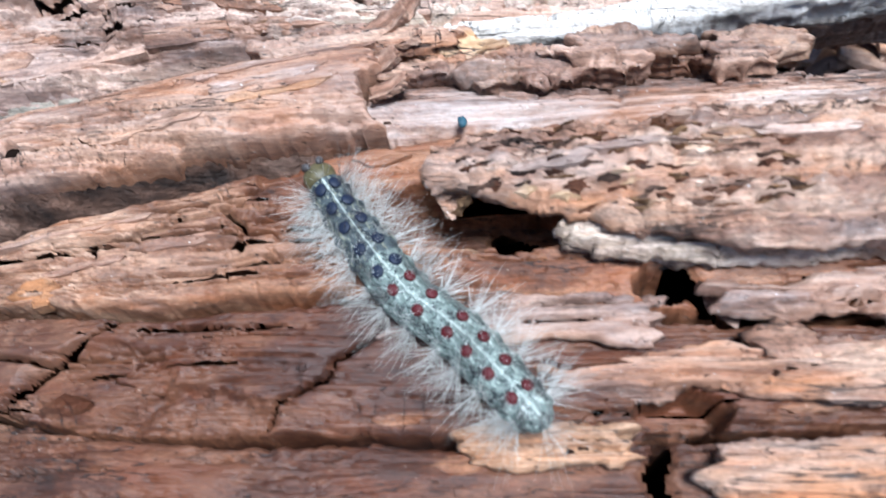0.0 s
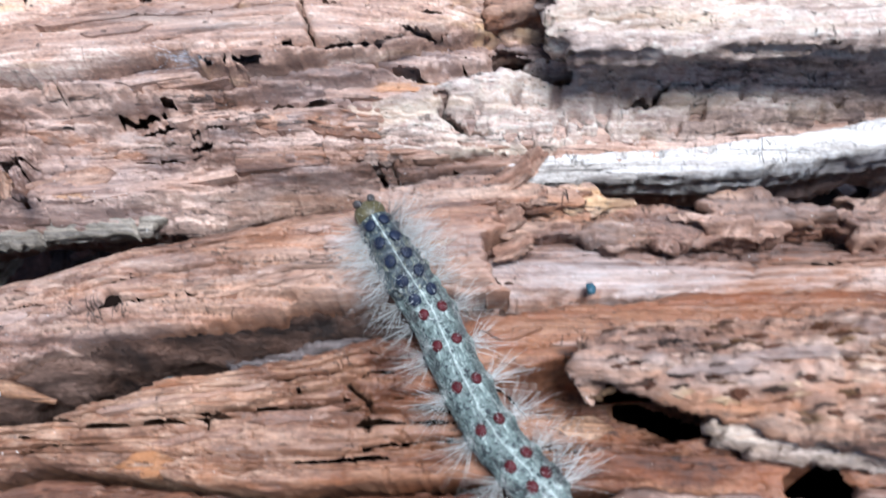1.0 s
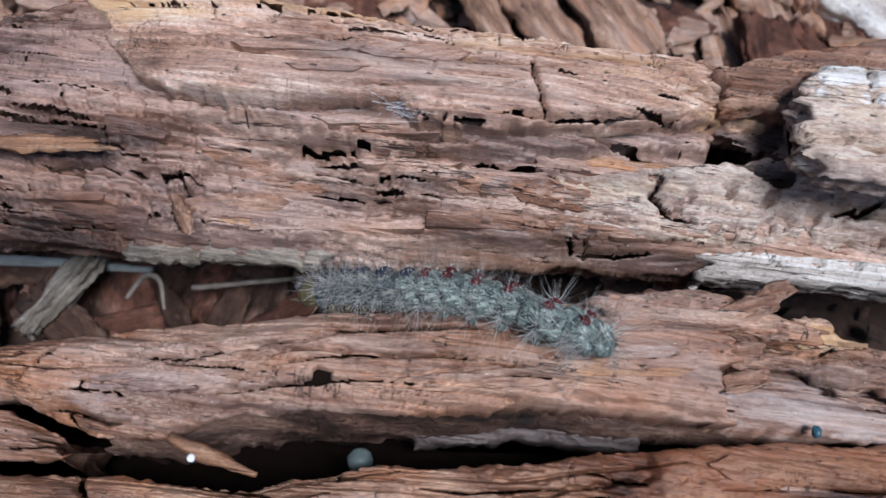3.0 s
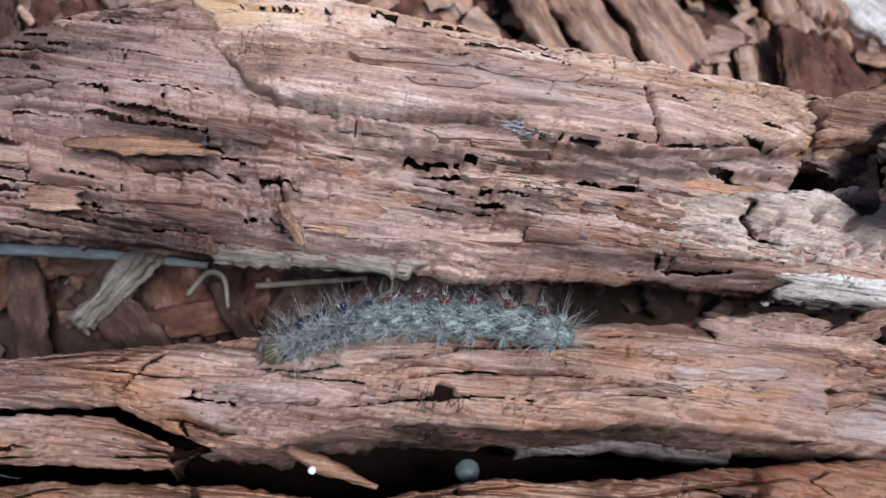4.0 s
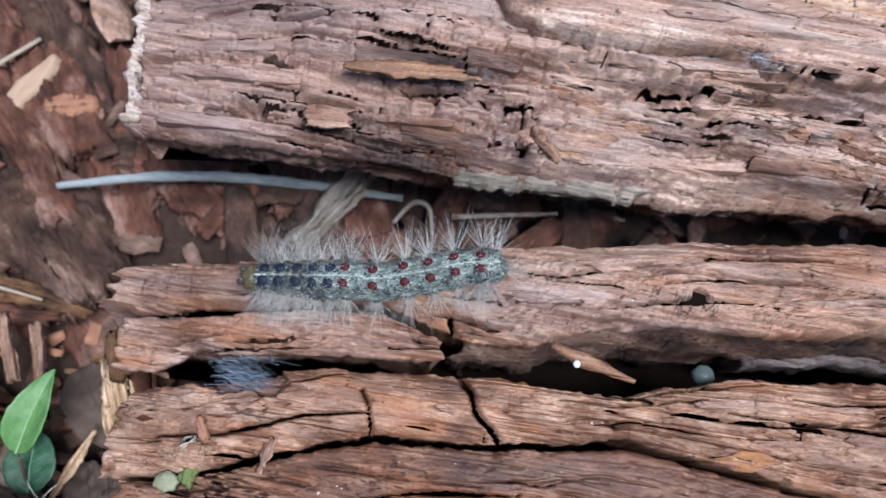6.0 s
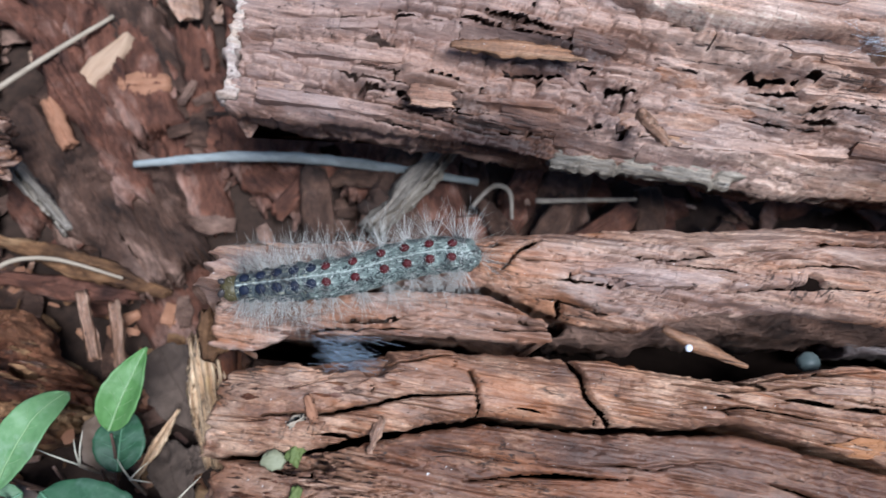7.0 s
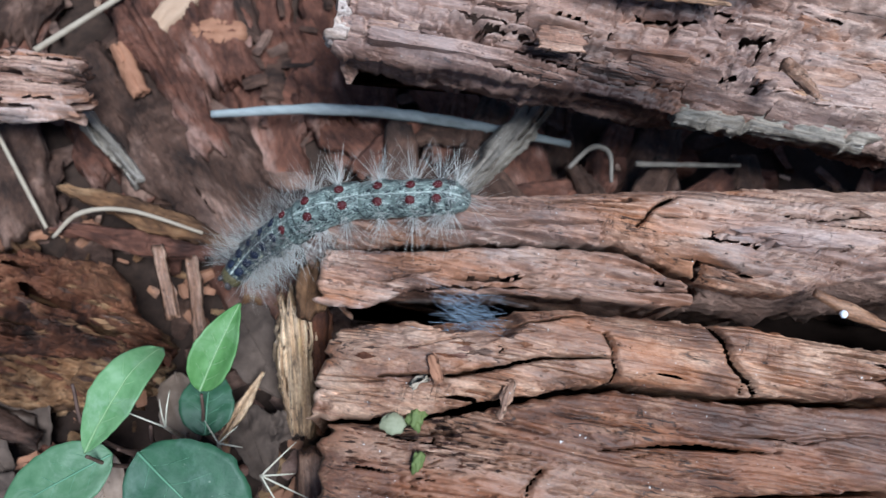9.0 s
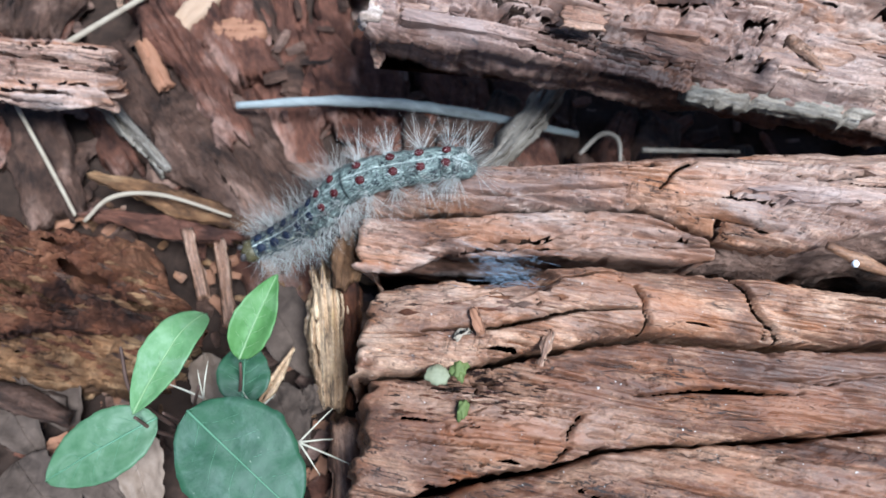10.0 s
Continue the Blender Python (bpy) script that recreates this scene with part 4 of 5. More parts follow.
    faces = np.stack([i[:-1], np.roll(i, -1, 1)[:-1], np.roll(i, -1, 1)[1:], i[1:]], -1).reshape(-1, 4).tolist()
    faces += [i[0][::-1].tolist(), i[-1].tolist()]
    return np.concatenate(out), faces


def mulch(name, mat, count, seed, size, box, zlift):
    rng = np.random.default_rng(seed)
    allv, allf, n = [], [], 0
    for k in range(count):
        length = rng.uniform(*size)
        v, f = chip_arrays(rng, length, length * rng.uniform(0.3, 0.75), length * rng.uniform(0.12, 0.3))
        m = np.array(Euler((rng.uniform(-0.5, 0.5), rng.uniform(-0.35, 0.35), rng.uniform(0, 6.28))).to_matrix())
        p = np.array([rng.uniform(box[0], box[1]), rng.uniform(box[2], box[3]), 0])
        p[2] = float(5 * fbm(p[0] / 40, p[1] / 40, 71, 5)) - 6 + rng.uniform(0, zlift)
        allv.append(v @ m.T + p)
        allf += [[q + n for q in g] for g in f]
        n += len(v)
    ob = mesh_object(name, np.concatenate(allv) * MM, allf, mat, smooth=False)
    return tagged(ob, "scattered small wood chips on the soil", "wood chips", kind="stuff")


mulch("wood_chips", BARK, 420, 5, (4, 17), (-330, 130, -60, 300), 8)
mulch("wood_chips", BARK_DARK, 1600, 6, (2, 11), (-330, 130, -60, 300), 7)
mulch("wood_chips", CHIP_TAN, 520, 8, (6, 20), (-220, 130, 138, 290), 10)
mulch("wood_chips", CHIP_TAN, 280, 9, (5, 16), (-220, 130, 138, 290), 11)
mulch("wood_chips", CHIP_ORANGE, 150, 17, (2, 8), (-262, -165, -18, 60), 9)
mulch("wood_chips", ROT_GOLD, 130, 18, (2, 7), (-262, -165, -18, 60), 9)
mulch("wood_chips", CHIP_TAN, 150, 7, (2, 7), (-330, 130, -60, 300), 9)


def plank(name, label, mat, length, width, thick, x, y, z, turn, tip=0, roll=0, seed=1, category="wood chip", **kw):
    """A loose piece, its grain along its own x, its middle at x, y, z (millimetres)."""
    taper = kw.pop("taper", 0.85)
    ob = slab(name, mat, -length / 2, length / 2, [(-length / 2, -width / 2 * taper), (0, -width / 2), (length / 2, -width / 2 * taper)],
              [(-length / 2, width / 2 * taper), (0, width / 2), (length / 2, width / 2 * taper)], [(0, thick / 2)], -thick / 2, ((0, -0.25 * thick), (0.25, 0), (0.8, 0), (1, -0.25 * thick)),
              seed=seed, layers=kw.pop("layers", 0.5), fibre=0.35, slits=0.6, rag=kw.pop("rag", 0.15 * width), edge=0.3 * thick, fray=kw.pop("fray", 0.25 * width), dx=kw.pop("dx", 0.9), dy=kw.pop("dy", 0.5), **kw)
    ob.matrix_world = pose(x * MM, y * MM, z * MM, roll, tip, turn)
    return tagged(ob, label, category)


plank("bark_slab", "large reddish-brown bark piece on the ground", BARK, 60, 17, 5, -206, 106, -2, 108, seed=81, layers=1.2)
plank("bark_slab", "large reddish-brown bark piece on the ground", BARK, 40, 9, 5, -198, 128, -1, 110, seed=82, layers=1.2)
plank("bark_slab", "reddish-brown bark piece beside the log slab", BARK, 36, 15, 5, -160, 112, -1, 125, seed=83, layers=1.2)
plank("bark_slab", "reddish-brown bark piece beside the log slab", BARK, 44, 12, 5, -177, 106, -3, 112, seed=84, layers=1.0)
plank("bark_slab", "dark brown rough bark piece on the ground", BARK_DARK, 44, 14, 6, -237, 84, -1, 133, seed=85, layers=1.6)
plank("wood_chip", "orange-brown rounded wood chip", CHIP_ORANGE, 14, 9, 5, -220, 112, 4, 20, seed=86, rag=0.6, taper=0.55, layers=0.2)
plank("wood_chip", "pale tan wood chip leaning on another chip", CHIP_SMOOTH, 24, 8, 4, -232, 114, 5, 62, seed=87, tip=-10, rag=0.5, taper=0.35, layers=0.15)
plank("wood_chip", "orange-brown long wood chip", CHIP_ORANGE, 15, 5, 3, -237, 96, 6, 130, seed=88)
plank("bark_slab", "layered red-brown bark slab raised on the mulch", WOOD_GREY, 40, 16, 7, -258, 78, 24, 10, seed=89, layers=1.8, rag=4, strata=0.45, dx=0.4, dy=0.26, fray=3)
plank("bark_slab", "grey weathered wood piece on the ground", BARK_DARK, 34, 14, 4, -256, 66, 0, 120, seed=90)
rot = empty("rotten_chunk", "crumbling red-brown rotten wood chunk on the ground", "wood piece")
under(slab("crust", ROT, -300, -206, [(-300, 20), (-238, 22), (-222, 27), (-206, 29)], [(-300, 42), (-241, 44), (-219, 44), (-211, 38), (-206, 33)], [(-300, 28), (-225, 27), (-206, 22)], 8, ((0, -5), (0.2, -2), (0.8, 0), (1, -3)),
            seed=91, layers=1.5, swell=3.6, crumb=5.0, splits=3, dx=0.5, dy=0.35, rag=4, edge=2.5, fray=4, cracks=[([(-233, 36.5), (-229, 34.5), (-225, 35)], 1.5, 8), ([(-247, 29), (-243, 31), (-238, 30.5)], 1.1, 8), ([(-221, 33), (-217, 31.6), (-213, 32)], 1.0, 8), ([(-238, 40), (-230, 41)], 0.7, 8), ([(-262, 34), (-252, 36)], 0.9, 8)], holes=[(-222, 36, 2.5, 5), (-232, 30, 3, 6)] + [(-296 + 7.1 * k + 3 * math.sin(5 * k), 31 + 9 * math.sin(2.3 * k), 0.9 + 0.5 * math.sin(3.1 * k) ** 2, 4) for k in range(12)], undercut=2), rot)
under(slab("lower_layer", ROT_GOLD, -300, -211, [(-300, 10), (-232, 13), (-217, 18), (-211, 25)], [(-300, 34), (-211, 36)], [(-300, 16), (-211, 13)], -8, ((0, -8), (0.3, -2), (1, 0)), seed=92, layers=2.0, swell=2.5, crumb=4.5, splits=4, dx=0.6, dy=0.4, rag=4, fray=4), rot, "golden-brown crumbling lower layer")
for part_name, count, seed, box in (("crust", 190, 24, (-262, -207, 22, 43, 28, 38)), ("lower_layer", 90, 25, (-258, -213, 12, 24, 19, 30))):
    splinters(rot, [ob for ob in rot.children if ob.name.startswith(part_name)][0], count, seed, box, 0.0, ((0.8, 3.4), (0.5, 1.7)), [ROT, ROT, ROT_GOLD, BARK_DARK], (0.1, 0.9))
plank("stick", "pale brown splintered stick standing by the log end", STICK, 30, 8, 7, -177.5, 33, 19, 106, seed=93, tip=-30, layers=1.4, splits=7, rag=3.5, fray=2.5, dx=0.5, dy=0.3)
plank("bark_piece", "dark orange-brown bark strip against the splintered stick", ROT, 29, 4.5, 5, -173.6, 34.6, 18.5, 106, seed=293, tip=-30, layers=1.2, rag=3, fray=2, dx=0.5, dy=0.3, category="bark")
plank("wood_splinter", "ragged crumbling flake hanging at the log end", ROT_GOLD, 9, 5, 3, -177.5, 46, 36, 100, seed=294, tip=-25, layers=1.2, rag=3, fray=2, dx=0.4, dy=0.3)
plank("stick", "brown splintered stick by the log end", WOOD, 30, 7, 6, -166, 4, 16, 108, seed=94, tip=-10, layers=1.0)
plank("wood_splinter", "yellow dry split splinter by the seedling", STICK, 17, 3, 1.4, -187.4, 23.5, 15, 74, seed=195, taper=0.3, dx=0.4, dy=0.25)
plank("stick", "grey dead stick lying on the ground", DEAD, 26, 5, 5, -243, 10, 5, 3, seed=198, layers=0.4)
plank("wood_splinter", "yellowish rotten wood splinter", CHIP_TAN, 17, 3, 2, -211, 46, 12, 118, seed=95)
plank("wood_splinter", "yellowish rotten wood splinter", CHIP_TAN, 20, 3.5, 2, -204, 44, 10, 112, seed=96)
plank("wood_splinter", "curled brown dry sheath on the mulch", ROT_GOLD, 44, 7, 2.5, -219, 60, 9, -6, seed=97, taper=0.4, rag=3)
plank("wood_splinter", "curled brown dry sheath on the mulch", BARK, 34, 6, 2.5, -222, 54, 9, 3, seed=197, taper=0.5, rag=3)
plank("wood_chip", "dark stick piece on the ground", BARK_DARK, 22, 5, 5, -238, 10, 8, -8, seed=98)
plank("wood_plank", "tan split wood plank lying behind the log", CHIP_TAN, 60, 10, 4, -58, 198, 12, 122, seed=101)
plank("wood_plank", "tan split wood plank lying behind the log", CHIP_TAN, 60, 14, 4, -44, 200, 12, 126, seed=102)
plank("wood_plank", "tan split wood plank lying behind the log", CHIP_TAN, 60, 20, 4, -24, 206, 12, 126, seed=103)
plank("bark_slab", "reddish bark piece behind the log", BARK, 60, 24, 5, -92, 194, 1, 100, seed=104)
plank("bark_slab", "reddish bark piece behind the log", BARK, 50, 20, 5, -124, 186, 1, 80, seed=105)
plank("board", "pale weathered board lying behind the log", WOOD_PALE, 160, 22, 8, 70, 214, 6, -30, seed=106, category="board")
litter = random.Random(9)
for k in range(66):
    behind = k >= 25
    x, y = (litter.uniform(-140, 110), litter.uniform(165, 260)) if behind else (litter.uniform(-300, -150), litter.uniform(62, 165))
    if behind and -78 < x < 22:
        x += 110 if x > -28 else -90
    if not behind and x > -186 and y < 125:
        x -= 60
    tagged(plank("bark_piece", litter.choice(["reddish-brown rough bark piece in the mulch", "dark brown flaking bark piece in the mulch"]), litter.choice([CHIP_TAN, CHIP_TAN, BARK] if behind else [BARK, BARK, BARK_DARK]), litter.uniform(26, 62), litter.uniform(13, 28), litter.uniform(6, 10),
                 x, y, litter.uniform(-6, 7) - (4 if not behind and x > -228 and y < 125 else 0), litter.gauss(112, 20), tip=litter.uniform(-10, 10), roll=litter.uniform(-10, 10), seed=400 + k, layers=1.2, splits=2, swell=0.8, rag=4, fray=5, taper=litter.uniform(0.5, 1.0), category="bark"), group="bark pieces in the mulch")
for k, (x, y, a) in enumerate([(-172, 92, 50), (-160, 98, 10), (-150, 96, 80), (-133, 88, 20), (-120, 92, 130), (-108, 92, 70), (-95, 96, 40), (-80, 97, 100), (-65, 97, 60), (-50, 99, 120), (-166, 84, 110), (-142, 84, 150)]):
    plank("wood_chip", "brown wood chip in the gap between the logs", (BARK, BARK_DARK, BARK_DARK)[k % 3], 20 + 3 * (k % 4), 6 + k % 4, 3, x, y, 6 + 2 * (k % 3), a, tip=(k % 5 - 2) * 8, seed=110 + k)

for k in range(16):
    x = litter.uniform(-188, -92)
    plank("wood_chip", litter.choice(["reddish bark chip lying under the slab edge", "brown wood chip lying under the slab edge"]), litter.choice([BARK, BARK, BARK_DARK]), litter.uniform(20, 34), litter.uniform(8, 15), litter.uniform(4, 7), x, 99 + 0.03 * (x + 180) + litter.uniform(-5, 9), litter.uniform(-6, 1), litter.gauss(105, 30), tip=litter.uniform(-10, 10), seed=700 + k, layers=0.8, rag=3, fray=3)

stem = tube("plant_stem", [(-213.2, 87.2, 11), (-190, 94.2, 12), (-169, 98.2, 12), (-150, 100.4, 11), (-128, 102, 10)], [0.9, 1.35, 1.35, 1.2, 0.9], STEM, 10, 3, 0.22, 70)
tagged(stem, "pale blue-grey dry plant stem on the mulch", "stem")
plank("stick", "grey weathered branch piece leaning between the logs", WOOD_BRANCH, 36, 7, 6, -143.5, 98, 16, 62, seed=199, tip=-6, layers=1.6, splits=5, rag=3, fray=3, taper=0.6, category="stick", dx=0.5, dy=0.3)
tagged(tube("twig", [(-129, 92, 18), (-125, 97, 21), (-121, 96, 22), (-119, 90, 20)], [0.55, 0.7, 0.6, 0.4], TWIG, 7, 7, 0.2), "thin bent grey twig in the gap", "twig")
tagged(tube("twig", [(-114, 96, 20), (-89, 102, 20)], [0.7, 0.5], TWIG, 7, 8, 0.2), "thin straight dry twig in the gap", "twig")
plank("stick", "grey weathered stick lying on the mulch", WOOD_BRANCH, 32, 4.2, 4, -238, 78, 5, -36, seed=200, layers=0.8, splits=3, rag=2, category="stick", dx=0.5, dy=0.3)
tagged(tube("grass_stalk", [(-264, 77, 8), (-250, 62, 7), (-242, 53, 5)], [0.5, 0.6, 0.5], STRAW, 6, 10), "thin pale grass stalk", "grass")
tagged(tube("grass_stalk", [(-256, 92, 12), (-243, 112, 10), (-232, 128, 8)], [0.8, 0.75, 0.6], STRAW, 6, 11), "thin pale dry grass stalk", "grass")
tagged(tube("grass_stalk", [(-237, 50, 12), (-232, 56, 15), (-222, 59, 15), (-206, 58, 14)], [0.45, 0.6, 0.55, 0.4], STRAW, 6, 12, 0.2), "bent pale straw stalk on dry sheath", "grass")
tagged(tube("splinter", [(-96, 58, 67), (-89, 56, 67.5), (-81, 54, 68)], [0.7, 1.4, 0.4], WOOD_GOLD, 6, 13, 0.4), "thin wood splinter across the crack", "splinter")
SPIKES = [((-199, 16.3, 24), [(-208.4, 17.8, 25), (-201.2, 21.1, 26), (-199.6, 23.1, 27)]), ((-178.7, 11.4, 26), [(-173.7, 18.7, 29), (-172.4, 13.1, 28), (-173.3, 6.2, 26), (-167, 8.9, 28)]), ((-188.4, 15.5, 24), [(-192, 19.1, 25), (-185.4, 19.4, 26), (-183.6, 15.7, 25)])]
for k, (a, b) in enumerate([(root, tip) for root, tips in SPIKES for tip in tips]):
    mid = tuple(0.5 * (p + q) + (0, 0, 0.8)[i] for i, (p, q) in enumerate(zip(a, b)))
    tagged(tube("dry_grass", [a, mid, b], [0.2, 0.17, 0.05], STRAW_PALE, 5, 20 + k, 0, 10), "short dry pale grass spike", "grass", "dry grass spikes")
for k, (a, b) in enumerate([((-199, 16.3, 24), (-197, 14, 2)), ((-178.7, 11.4, 26), (-179, 8, 2)), ((-188.4, 15.5, 24), (-190, 12, 2))]):
    tagged(tube("dry_grass", [a, b], [0.4, 0.5], STRAW, 5, 60 + k, 0, 6), "dry pale grass stalk", "grass", "dry grass spikes")


# ---- plant ----
def leaf_material(name, a, b_, vein, rough=0.52):
    m, nt, b = material(name, rough)
    b.inputs["Specular IOR Level"].default_value = 0.3
    n = noise_tex(nt, coords(nt, (1, 1, 1)), 320, 5, 0.65)
    pale = noise_tex(nt, coords(nt, (1, 1, 1)), 130, 6, 0.7, 0.5)
    spot = noise_tex(nt, coords(nt, (1, 1, 1)), 700, 3, 0.6)
    col = ramp(nt, n, [(0.3, a), (0.7, b_)])
    col = mix(nt, ramp(nt, pale, [(0.50, (0, 0, 0)), (0.66, (0.42,) * 3)]), col, vein)
    col = mix(nt, ramp(nt, spot, [(0.70, (0, 0, 0)), (0.75, (0.4,) * 3)]), col, (0.4, 0.46, 0.34))
    nt.links.new(col, b.inputs["Base Color"])
    bp = node(nt, "ShaderNodeBump", Strength=0.35, Distance=0.0004)
    nt.links.new(n, bp.inputs["Height"])
    nt.links.new(bp.outputs["Normal"], b.inputs["Normal"])
    return m


LEAF_LIGHT = leaf_material("light_leaf", (0.070, 0.165, 0.042), (0.125, 0.245, 0.078), (0.22, 0.33, 0.17))
LEAF_PALE = leaf_material("pale_leaf", (0.095, 0.20, 0.072), (0.16, 0.275, 0.12), (0.29, 0.38, 0.26))
LEAF_BLUE = leaf_material("bluish_leaf", (0.055, 0.125, 0.055), (0.10, 0.18, 0.09), (0.22, 0.29, 0.20))
LEAF_DARK = leaf_material("dark_leaf", (0.019, 0.058, 0.028), (0.038, 0.096, 0.046), (0.12, 0.18, 0.135))
VEIN = plain("leaf_vein", (0.09, 0.20, 0.11), (0.14, 0.26, 0.16), 500, 0.5, 0.1)
VEIN_PALE = plain("pale_vein", (0.19, 0.30, 0.13), (0.28, 0.40, 0.20), 500, 0.5, 0.1)
STALK = plain("dark_stalk", (0.05, 0.03, 0.025), (0.12, 0.07, 0.05), 500, 0.6, 0.2)


def leaf(parent, mat, base, tip, width, lift, curl=0.15, seed=0, vein=None, shape=(0.85, 0.75), blunt=0.0, roll=0.0, ragged=0.0):
    """A leaf from base to tip (millimetres), folded along its midrib. shape: where it is widest, how full; blunt: a rounded broad tip;
    roll: how far its end bends over; ragged: an uneven, torn outline."""
    base, tip = np.array(base, float), np.array(tip, float)
    axis = tip - base
    length = np.linalg.norm(axis)
    side = np.cross((0, 0, 1), axis)
    side = side / np.linalg.norm(side)
    upv = np.cross(axis / length, side)
    nu, nv = 34, 16
    u, v = np.meshgrid(np.linspace(0, 1, nu + 1), np.linspace(-1, 1, nv + 1), indexing="ij")
    oval = np.sin(math.pi * np.clip(u, 0, 1) ** shape[0]) ** shape[1]
    broad = np.clip(u / 0.5, 0, 1) ** 0.7 * np.sqrt(np.clip(1 - u ** 7, 0, 1))
    half = width / 2 * (oval * (1 - blunt) + broad * blunt)
    rim = np.abs(v) ** 6
    half = half * (1 + rim * (0.012 * np.sin(u * 40 + v) + (0.05 + ragged) * fbm(u * 7, v * 1.5, seed + 5, 3)))
    h = lift * np.sin(math.pi * u) + curl * half * np.abs(v) ** 1.5 - 0.25 * curl * width * u ** 2 - roll * np.clip(u - 0.7, 0, 1) ** 1.7 * 9 + (0.35 + 2 * ragged) * fbm(u * 5, v * 2.5, seed, 3)
    back = -0.5 * roll * np.clip(u - 0.8, 0, 1) ** 2 * 12 / max(length, 1)
    p = base + (u + back)[..., None] * axis + (v * half)[..., None] * side + h[..., None] * upv
    i = np.arange((nu + 1) * (nv + 1)).reshape(nu + 1, nv + 1)
    f = np.stack([i[:-1, :-1], i[1:, :-1], i[1:, 1:], i[:-1, 1:]], -1).reshape(-1, 4).tolist()
    ob = mesh_object("leaf", p.reshape(-1, 3) * MM, f, mat)
    so = ob.modifiers.new("thickness", "SOLIDIFY")
    so.thickness = 0.25 * MM
    under(ob, parent)
    rib = [tuple(p[k, nv // 2] + upv * 0.14) for k in range(0, nu + 1, 2)]
    under(tube("midrib", rib, [0.24, 0.08], vein or VEIN, 5, 1, 0, 36), ob)
    for k in range(4, nu - 8, 6):
        for s in (1, -1):
            a, c = nv // 2, nv // 2 + s * int(nv * 0.36)
            under(tube("vein", [tuple(p[k, a]), tuple(0.5 * (p[min(k + 2, nu), (a + c) // 2] + p[min(k + 3, nu), (a + c) // 2])), tuple(p[min(k + 5, nu), c] + upv * 0.02)], [0.06, 0.02], vein or VEIN, 4, 1, 0, 7), ob)
    return ob


plant = empty("seedling", "small green broad-leaved seedling beside the log", "plant")
leaf(plant, LEAF_LIGHT, (-193.2, 24, 31), (-190.2, 41.0, 35), 8.0, 1.0, 0.6, seed=1, vein=VEIN_PALE, shape=(0.72, 0.8))
leaf(plant, LEAF_PALE, (-207, 9.5, 40), (-200.5, 28.5, 47), 8.0, 1.5, 0.35, seed=2, vein=VEIN_PALE, blunt=0.85, roll=6)
leaf(plant, LEAF_DARK, (-191.3, 16.5, 24), (-194, 29, 23), 10.5, 0.8, seed=3, shape=(0.8, 0.6))
leaf(plant, LEAF_BLUE, (-204, 10, 35), (-220, -4, 32), 12, 1.2, seed=4, shape=(0.8, 0.65))
leaf(plant, LEAF_DARK, (-197.5, 11.5, 44), (-175.5, -1.5, 42), 19.5, 1.5, 0.1, seed=5, shape=(0.85, 0.6), blunt=0.2, ragged=0.06)
leaf(plant, LEAF_BLUE, (-189, 3, 36), (-181, -8, 33), 10, 1.0, seed=6)
for k, pts in enumerate([[(-193, 23.5, 30), (-192.5, 19, 24), (-195, 12, 8), (-197, 9, -4)], [(-206.5, 9, 40), (-204, 8, 30), (-199, 9, 6)], [(-212, 20, 42), (-209, 13, 36), (-203, 10, 22)], [(-195, 16, 22), (-196, 13, 12)], [(-203, 11, 36), (-201, 11, 24)], [(-197, 16, 43), (-199, 13, 28), (-198, 10, 8)], [(-188, 4, 36), (-194, 8, 22)]]):
    under(tube("stalk", pts, [0.3, 0.48], STALK, 6, k, 0.1, 14), plant)


def dead_leaf(base, tip, width, seed, mat, label):
    holder = empty("dead_leaf", label, "leaf", "fallen leaves")
    return leaf(holder, mat, base, tip, width, 2.0, 0.5, seed, mat, shape=(0.85, 0.6), roll=3, ragged=0.35)


GREY_LEAF, TAN_LEAF = "curled grey-brown dead leaf on the ground", "curled pale tan dead leaf on the ground"
for k, (a, b, w, tan) in enumerate([((-196, 45, 5), (-180, 28, 9), 13, 0), ((-214, 10, 12), (-204, -8, 12), 9, 1), ((-188, 24, 6), (-178, 10, 12), 9, 0), ((-226, 4, 6), (-210, -6, 10), 10, 0), ((-240, 24, 0), (-228, 6, 3), 12, 0), ((-190, 2, 10), (-172, -6, 16), 12, 1),
                                    ((-236, -2, 4), (-218, -14, 6), 14, 0), ((-205, 28, 4), (-197, 14, 6), 8, 1), ((-181, 21, 11), (-174, 22, 14), 6, 0), ((-246, 14, 2), (-232, 0, 6), 10, 0)]):
    dead_leaf(a, b, w, 30 + k, DEAD_TAN if tan else DEAD, TAN_LEAF if tan else GREY_LEAF)


# ---- small things on the log ----
def blob(name, label, category, mat, x, y, z, rx, ry, rz, seed=0, bumpy=0.1, turn=0):
    bm = bmesh.new()
    bmesh.ops.create_icosphere(bm, subdivisions=3, radius=1)
    for vtx in bm.verts:
        k = 1 + bumpy * noise.fractal(vtx.co * 1.5 + Vector((seed, 0, 0)), 1.0, 2.0, 3)
        vtx.co = Vector((vtx.co.x * rx * k, vtx.co.y * ry * k, vtx.co.z * rz * k)) * MM
    me = bpy.data.meshes.new(name)
    bm.to_mesh(me)
    bm.free()
    me.materials.append(mat)
    me.polygons.foreach_set("use_smooth", [True] * len(me.polygons))
    ob = new(name, me)
    ob.matrix_world = pose(x * MM, y * MM, z * MM, 0, 0, turn)
    return tagged(ob, label, category)


